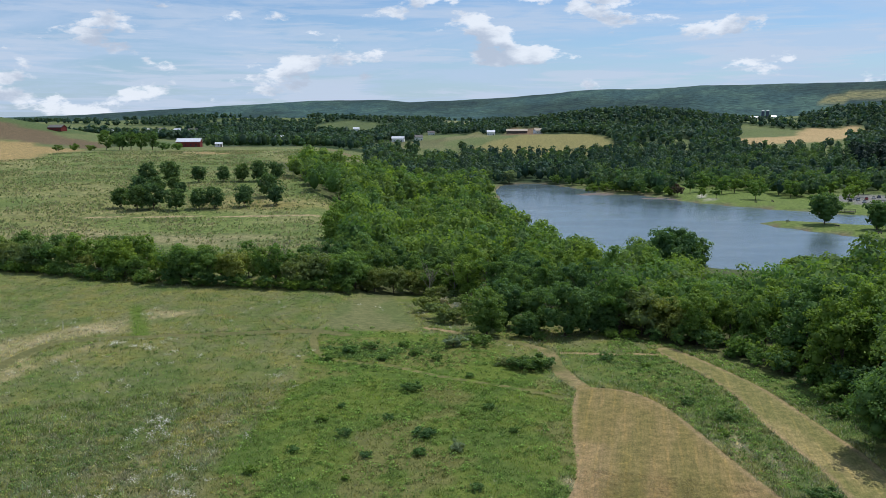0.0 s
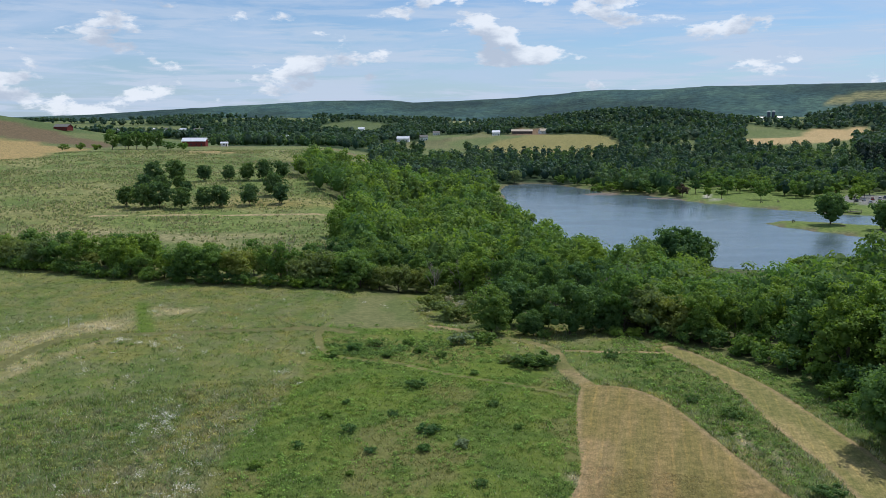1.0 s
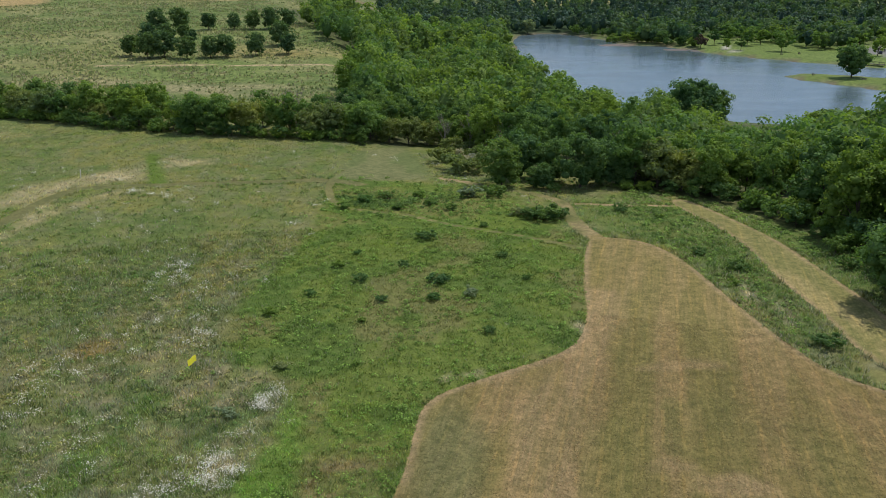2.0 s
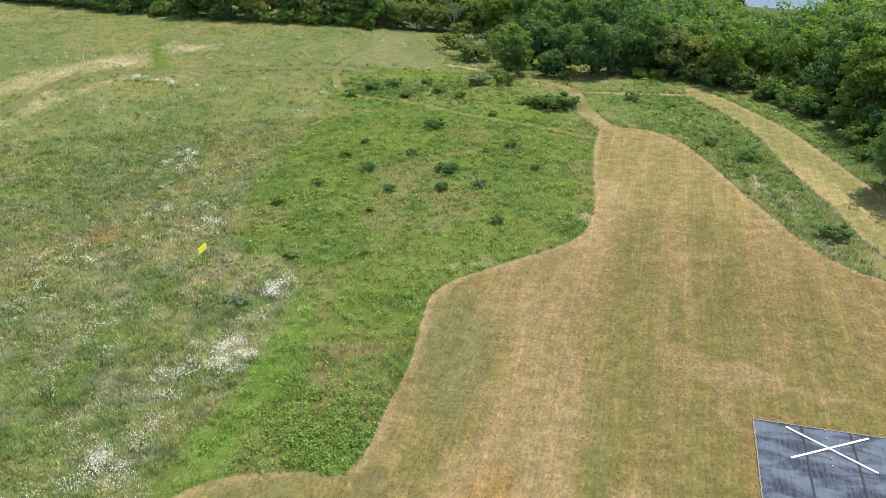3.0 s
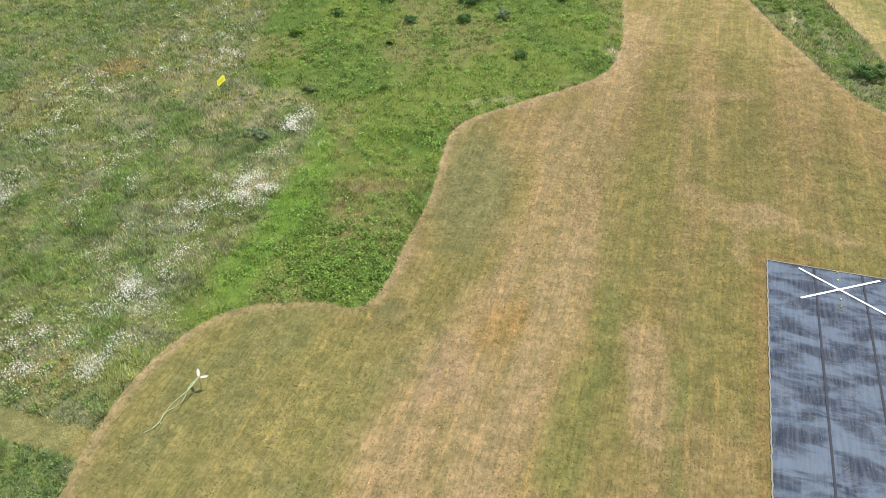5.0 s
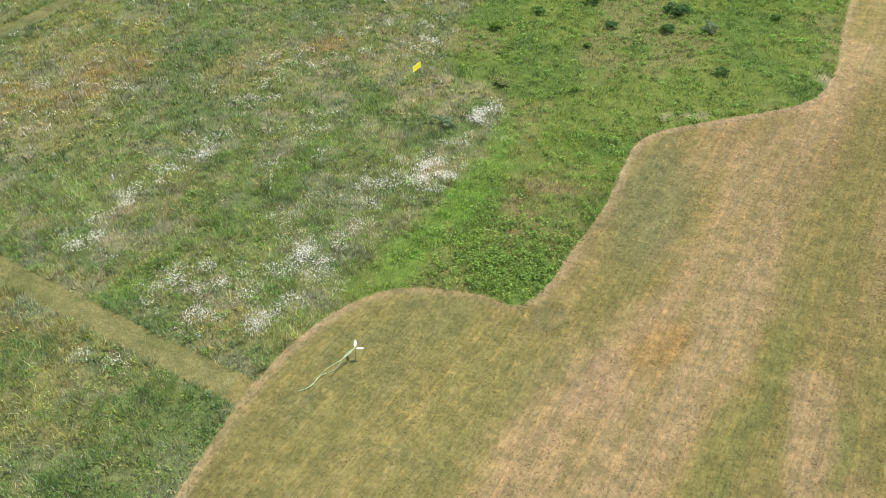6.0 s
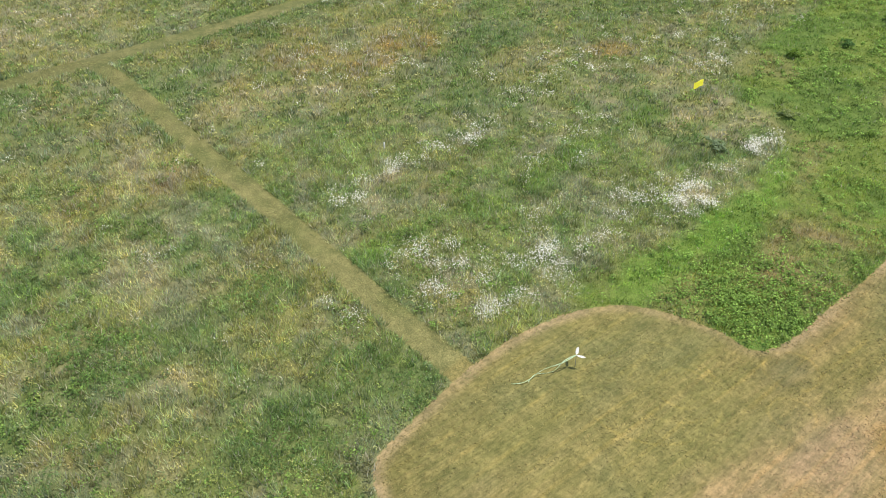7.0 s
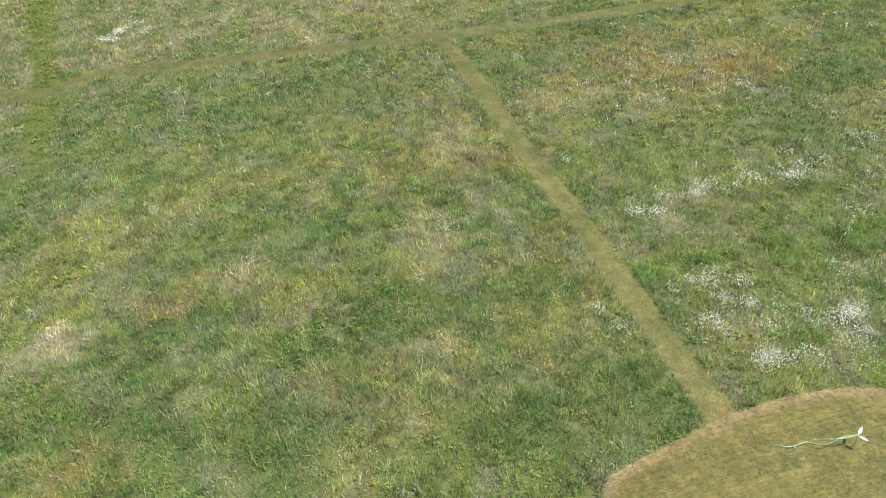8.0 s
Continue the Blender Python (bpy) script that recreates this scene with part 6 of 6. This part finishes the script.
for along in (0, 1):
    bm = bmesh.new()
    rows_ = []
    steps = 140
    for k in range(steps + 1):
        u = k / steps
        j, h_ = 0.035 * math.sin(k * 2.1) * math.sin(k * 0.37), 0.045 + 0.01 * math.sin(k * 1.3)
        pts = ((-0.06, 0.0), (-0.05, h_), (0.02, h_), (0.03, 0.0))
        rows_.append([bm.verts.new((a_ + j, -LONG * u, z_) if along else (STRIP * 4 * u, -a_ + j, z_)) for a_, z_ in pts])
    for r0_, r1_ in zip(rows_[:-1], rows_[1:]):
        for k in range(3):
            bm.faces.new((r0_[k], r0_[k + 1], r1_[k + 1], r1_[k]))
    bmesh.ops.recalc_face_normals(bm, faces=bm.faces)
    part("frayed_hem", bm, M_ROPE, runway, "pale frayed hem")
inv = runway.matrix_world.inverted()
for (ax, ay), (bx_, by_) in (((20.5, 44.25), (24.45, 39.95)), ((19.8, 41.2), (25.25, 43.2))):
    a_, b_ = inv @ Vector((ax, ay, 0)), inv @ Vector((bx_, by_, 0))
    bm = bmesh.new()
    dvec = (b_ - a_).normalized()
    side = Vector((-dvec.y, dvec.x, 0)) * 0.075
    lift = 0.047 if ax > 20 else 0.053
    f4 = [bm.verts.new(Vector((c.x, c.y, lift))) for c in (a_ - side, b_ - side, b_ + side, a_ + side)]
    got = bmesh.ops.extrude_face_region(bm, geom=[bm.faces.new(f4)])
    for vtx in [g for g in got["geom"] if isinstance(g, bmesh.types.BMVert)]:
        vtx.co.z += 0.005
    bmesh.ops.recalc_face_normals(bm, faces=bm.faces)
    part("white_cross_line", bm, M_WHITE, runway, "white painted line of a cross")
for px_, py_ in ((22.8, 43.9), (22.6, 43.1), (22.2, 41.2), (22.0, 40.5)):
    c = inv @ Vector((px_, py_, 0))
    bm = bmesh.new()
    bmesh.ops.create_cone(bm, cap_ends=True, segments=10, radius1=0.06, radius2=0.035, depth=0.06, matrix=Matrix.Translation((c.x, c.y, 0.075)))
    part("yellow_marker", bm, M_YELLOW, runway, "small yellow peg marker")

# ---------------------------------------------------------------- flags and markers
flag = new("marker_flag")
flag.matrix_world = pose(-22.55, 66.2, ground_z(-22.5, 66.2))
tagged(flag, "yellow marker flag on a thin pole in the tall grass", "flag")
bm = bmesh.new()
limb(bm, (0, 0, -0.3), (0.05, 0.05, 2.0), 0.018, 0.014, 8)
part("pole", bm, M_METAL, flag)
bm = bmesh.new()
grid = {}
for i in range(9):
    for j in range(6):
        u, v = i / 8, j / 5
        grid[i, j] = bm.verts.new((0.05 - 0.7 * u, 0.05 - 0.12 * u + 0.07 * math.sin(5 * u + v), 1.97 - 0.58 * v - 0.42 * u + 0.05 * math.sin(6 * u)))
for i in range(8):
    for j in range(5):
        bm.faces.new((grid[i, j], grid[i + 1, j], grid[i + 1, j + 1], grid[i, j + 1]))
bmesh.ops.solidify(bm, geom=bm.faces[:], thickness=0.006)
part("cloth", bm, M_FLAG, flag, "bright yellow cloth", flat=False)

sock = new("wind_streamer")
sock.matrix_world = pose(-14.7, 31.5, ground_z(-14.7, 31.5))
tagged(sock, "white wind vane on a low pole with two pale green streamers", "wind streamer")
bm = bmesh.new()
limb(bm, (0, 0, -0.2), (0, 0, 0.85), 0.02, 0.015, 8)
part("pole", bm, M_METAL, sock)
for turn, lift in ((110, 0.35), (20, -0.05)):
    bm = bmesh.new()
    c, s_ = math.cos(radians(turn)), math.sin(radians(turn))
    pts = [(0, 0), (0.18, 0.09), (0.4, 0.08), (0.54, 0.0), (0.4, -0.08), (0.18, -0.09)]
    lo = [bm.verts.new((c * u - s_ * v, s_ * u + c * v, 0.86 + lift * u)) for u, v in pts]
    bm.faces.new(lo)
    bmesh.ops.solidify(bm, geom=bm.faces[:], thickness=0.03)
    part("vane", bm, M_WHITE, sock, "white vane")
for k, (ex, ey, bend) in enumerate(((-2.0, -3.3, 0.15), (-1.45, -2.6, -0.2))):
    bm = bmesh.new()
    prev = None
    for i in range(25):
        u = i / 24
        wob = bend * math.sin(3.1 * u * math.pi) * (0.3 + u)
        x_, y_, z_ = ex * u + wob * 0.8, ey * u - wob * 0.5, 0.84 * (1 - u) ** 1.3 + 0.06
        w_ = 0.021 * (1.1 - 0.4 * u)
        cur = [bm.verts.new((x_ - w_, y_ + w_ * 0.6, z_ + 0.02 * math.sin(9 * u))), bm.verts.new((x_ + w_, y_ - w_ * 0.6, z_))]
        if prev:
            bm.faces.new((prev[0], prev[1], cur[1], cur[0]))
        prev = cur
    bmesh.ops.solidify(bm, geom=bm.faces[:], thickness=0.004)
    part("streamer", bm, M_LIME, sock, "pale green ribbon")


def white_post(x, y, tall, lean):
    ob = new("white_post")
    ob.matrix_world = pose(x, y, ground_z(x, y), lean, lean * 0.6, 0)
    tagged(ob, "small white post standing in the meadow grass", "post", "white posts in the meadow")
    bm = box(bmesh.new(), -0.05, -0.05, -0.3, 0.05, 0.05, tall, 0.012)
    part("shaft", bm, M_WHITE, ob)
    bm = bmesh.new()
    bmesh.ops.create_cone(bm, cap_ends=True, segments=4, radius1=0.075, radius2=0.01, depth=0.08, matrix=Matrix.Translation((0, 0, tall + 0.04)) @ Matrix.Rotation(radians(45), 4, "Z"))
    part("cap", bm, M_WHITE, ob)


white_post(-38.9, 43.7, 0.55, 8)
white_post(-64.3, 140.2, 1.5, 14)

# ---------------------------------------------------------------- farms, park and cars
M_RED = plain("barn_red", (0.20, 0.035, 0.03), (0.14, 0.03, 0.028), 0.8, 0.8, 0.2)
M_TIN = plain("pale_metal_roof", (0.70, 0.72, 0.75), (0.60, 0.62, 0.66), 0.5, 0.4, 0.4, 0.2)
M_SIDING = plain("white_siding", (0.78, 0.78, 0.75), (0.70, 0.70, 0.68), 0.6, 0.6)
M_SHINGLE = plain("grey_shingles", (0.17, 0.165, 0.16), (0.12, 0.115, 0.11), 1.5, 0.9)
M_TANROOF = plain("tan_roof", (0.42, 0.36, 0.28), (0.34, 0.29, 0.23), 0.7, 0.8)
M_PANE = plain("dark_glass", (0.03, 0.035, 0.045), (0.05, 0.055, 0.065), 0.5, 0.08, 0.5)
M_BLUE = plain("silo_blue", (0.045, 0.065, 0.11), (0.035, 0.05, 0.085), 0.5, 0.35, 0.5)
M_WOOD = plain("weathered_wood", (0.12, 0.10, 0.085), (0.07, 0.06, 0.05), 3, 0.9)
M_RUBBER = plain("tyre_rubber", (0.02, 0.02, 0.02), (0.03, 0.03, 0.03), 9, 0.9)


def building(name, x, y, long, deep, wall, roof, turn, m_wall, m_roof, label, windows=3, category="house"):
    ob = new(name)
    ob.matrix_world = pose(x, y, ground_z(x, y) - 0.3, 0, 0, turn)
    tagged(ob, label, category)
    bm = box(bmesh.new(), -long / 2, -deep / 2, 0, long / 2, deep / 2, wall + 0.3)
    for sx in (-1, 1):
        f = [bm.verts.new((sx * long / 2, v * deep / 2, h)) for v, h in ((-1, wall + 0.3), (1, wall + 0.3), (0, wall + roof + 0.25))]
        g_ = bmesh.ops.extrude_face_region(bm, geom=[bm.faces.new(f)])
        for vtx in [e for e in g_["geom"] if isinstance(e, bmesh.types.BMVert)]:
            vtx.co.x -= sx * 0.25
    bmesh.ops.recalc_face_normals(bm, faces=bm.faces)
    walls = part("wall", bm, m_wall, ob)
    bm = bmesh.new()
    e, t_ = 0.5, 0.22
    for sy in (-1, 1):
        lo_y, lo_z = sy * (deep / 2 + e), wall + 0.3 - e * roof / (deep / 2)
        q4 = [(-long / 2 - e, lo_y, lo_z), (long / 2 + e, lo_y, lo_z), (long / 2 + e, 0, wall + roof + 0.3), (-long / 2 - e, 0, wall + roof + 0.3)]
        lower = [bm.verts.new(c) for c in q4]
        upper = [bm.verts.new((c[0], c[1], c[2] + t_)) for c in q4]
        for k in range(4):
            bm.faces.new((lower[k], lower[(k + 1) % 4], upper[(k + 1) % 4], upper[k]))
        bm.faces.new(lower), bm.faces.new(upper)
    bmesh.ops.recalc_face_normals(bm, faces=bm.faces)
    part("roof", bm, m_roof, ob)
    for k in range(windows):
        cx = -long / 2 + long * (k + 0.75) / (windows + 0.5)
        bm = box(bmesh.new(), cx - 0.5, -deep / 2 - 0.06, 1.3, cx + 0.5, -deep / 2 + 0.05, 2.6)
        part("window", bm, M_PANE, walls)
    bm = box(bmesh.new(), long * 0.30, -deep / 2 - 0.05, 0.3, long * 0.30 + 1.1, -deep / 2 + 0.05, 2.4)
    part("door", bm, M_WOOD, walls)
    return ob


building("barn", -198.5, 671, 18, 10, 4.2, 2.4, 4, M_RED, M_TIN, "long red barn with a pale metal roof on the hill", 4, "barn")
building("shed", -177, 677, 5, 4, 2.4, 1.0, 4, M_SIDING, M_TIN, "small white shed beside the field", 1, "shed")
building("barn", -389, 866, 16, 9, 3.6, 2.4, -14, M_RED, M_SHINGLE, "red barn with a dark roof on the brown hillside", 4, "barn")
for i, (x, y, ln, tn) in enumerate(((-465, 1420, 14, 10), (-442, 1432, 12, -20), (-486, 1404, 11, 30), (-420, 1445, 16, 5), (-160, 1590, 11, 0), (-58, 1118, 16, -8), (-32, 1135, 10, 12), (-222, 1160, 13, 4),
                                    (70, 1240, 11, -6), (381, 1190, 14, 6), (733, 2040, 16, 10), (748, 2046, 12, -12), (712, 2036, 12, 0), (790, 2052, 14, 4), (-530, 1380, 11, 8), (-20, 1500, 12, 0), (300, 1300, 12, 20),
                                    (18, 620, 13, 10))):
    building("farmhouse", x, y, ln, 8, 4.6, 2.6, tn, M_SIDING, M_TIN if i % 3 else M_SHINGLE, "white farmhouse among trees in the valley", 3)
building("barn", 108, 1248, 30, 12, 3.6, 2.4, -4, M_WOOD, M_TANROOF, "long low farm building with a tan roof", 5, "barn")
building("barn", 140, 1255, 12, 10, 4.5, 3.0, 12, M_SIDING, M_TANROOF, "pale barn with a tan roof", 2, "barn")
for x, y in ((764, 2050), (775, 2049)):
    ob = new("silo")
    ob.matrix_world = pose(x, y, ground_z(x, y) - 0.5)
    tagged(ob, "dark blue farm silo with a white dome", "silo", "farm silos")
    bm = bmesh.new()
    bmesh.ops.create_cone(bm, cap_ends=True, segments=20, radius1=3.6, radius2=3.6, depth=19, matrix=Matrix.Translation((0, 0, 9.5)))
    part("tower", bm, M_BLUE, ob)
    bm = bmesh.new()
    bmesh.ops.create_uvsphere(bm, u_segments=20, v_segments=8, radius=3.65, matrix=Matrix.Translation((0, 0, 19)) @ Matrix.Diagonal((1, 1, 0.6, 1)))
    part("dome", bm, M_SIDING, ob)

car_paints = [plain("car_paint", c, tuple(v * 0.93 for v in c), 0.7, 0.25, 0.6) for c in ((0.55, 0.56, 0.58), (0.75, 0.75, 0.74), (0.03, 0.035, 0.05), (0.30, 0.04, 0.035), (0.09, 0.12, 0.20))]


def car(x, y, turn, paint, label):
    ob = new("car")
    ob.matrix_world = pose(x, y, ground_z(x, y) + 0.02, 0, 0, turn)
    tagged(ob, label, "car", "parked cars")
    bm = box(bmesh.new(), -2.2, -0.87, 0.28, 2.2, 0.87, 0.86, 0.14)
    body = part("body", bm, paint, ob)
    bm = bmesh.new()
    lo = [bm.verts.new(c) for c in ((-1.7, -0.8, 0.85), (1.05, -0.8, 0.85), (1.05, 0.8, 0.85), (-1.7, 0.8, 0.85))]
    hi = [bm.verts.new(c) for c in ((-1.2, -0.64, 1.42), (0.35, -0.64, 1.42), (0.35, 0.64, 1.42), (-1.2, 0.64, 1.42))]
    for k in range(4):
        bm.faces.new((lo[k], lo[(k + 1) % 4], hi[(k + 1) % 4], hi[k]))
    bm.faces.new(hi)
    part("window_band", bm, M_PANE, body, "dark glass")
    part("car_roof", box(bmesh.new(), -1.22, -0.66, 1.405, 0.37, 0.66, 1.47, 0.03), paint, body)
    for wx in (-1.35, 1.35):
        for wy in (-0.8, 0.8):
            bm = bmesh.new()
            bmesh.ops.create_cone(bm, cap_ends=True, segments=14, radius1=0.33, radius2=0.33, depth=0.22, matrix=Matrix.Translation((wx, wy, 0.33)) @ Matrix.Rotation(radians(90), 4, "X"))
            part("wheel", bm, M_RUBBER, ob)


names_of = ("silver", "white", "black", "dark red", "dark blue")
for i, (x, y) in enumerate(((222, 446), (227, 443), (234, 440), (240, 436), (219, 455), (226, 461), (233, 466), (240, 472), (246, 478), (250, 452), (257, 458), (229, 432), (244, 430))):
    car(x, y, 62 + (i % 3) * 2, car_paints[(i * 3) % 5], names_of[(i * 3) % 5] + " car parked on the lakeside lot")

dock = new("footbridge")
dock.matrix_world = pose(190, 401.5, LAKE_Z + 0.2, 0, 0, -42)
tagged(dock, "low dark wooden footbridge over the inlet", "bridge")
part("deck", box(bmesh.new(), -5.5, -1.3, 1.0, 5.5, 1.3, 1.18), M_WOOD, dock)
for sy in (-1.2, 1.2):
    part("rail", box(bmesh.new(), -5.5, sy - 0.05, 2.0, 5.5, sy + 0.05, 2.1), M_WOOD, dock)
    for k in range(6):
        part("post", box(bmesh.new(), -5.4 + k * 2.1, sy - 0.07, -2.0, -5.26 + k * 2.1, sy + 0.07, 2.0), M_WOOD, dock)
for x, y, tn in ((146, 357, 30), (158, 338, -20), (165, 318, 10), (176, 452, 40), (166, 449, 30)):
    ob = new("bench")
    ob.matrix_world = pose(x, y, ground_z(x, y), 0, 0, tn)
    tagged(ob, "weathered wooden bench by the water", "bench", "benches by the lake")
    part("seat", box(bmesh.new(), -0.9, -0.25, 0.42, 0.9, 0.25, 0.48), M_WOOD, ob)
    part("backrest", box(bmesh.new(), -0.9, 0.22, 0.6, 0.9, 0.27, 0.95), M_WOOD, ob)
    for sx in (-0.7, 0.7):
        part("leg", box(bmesh.new(), sx - 0.05, -0.2, -0.1, sx + 0.05, 0.25, 0.42), M_WOOD, ob)

clear_kinds(*hedge_kinds, *wood_kinds, *maple_kinds, clump_kind, edge_kind, plum_kind, pale_kind, *park_kinds, spit_kind, *shrub_kinds, *thicket_kinds, *olive_kinds, grey_kind, *bare_kinds)
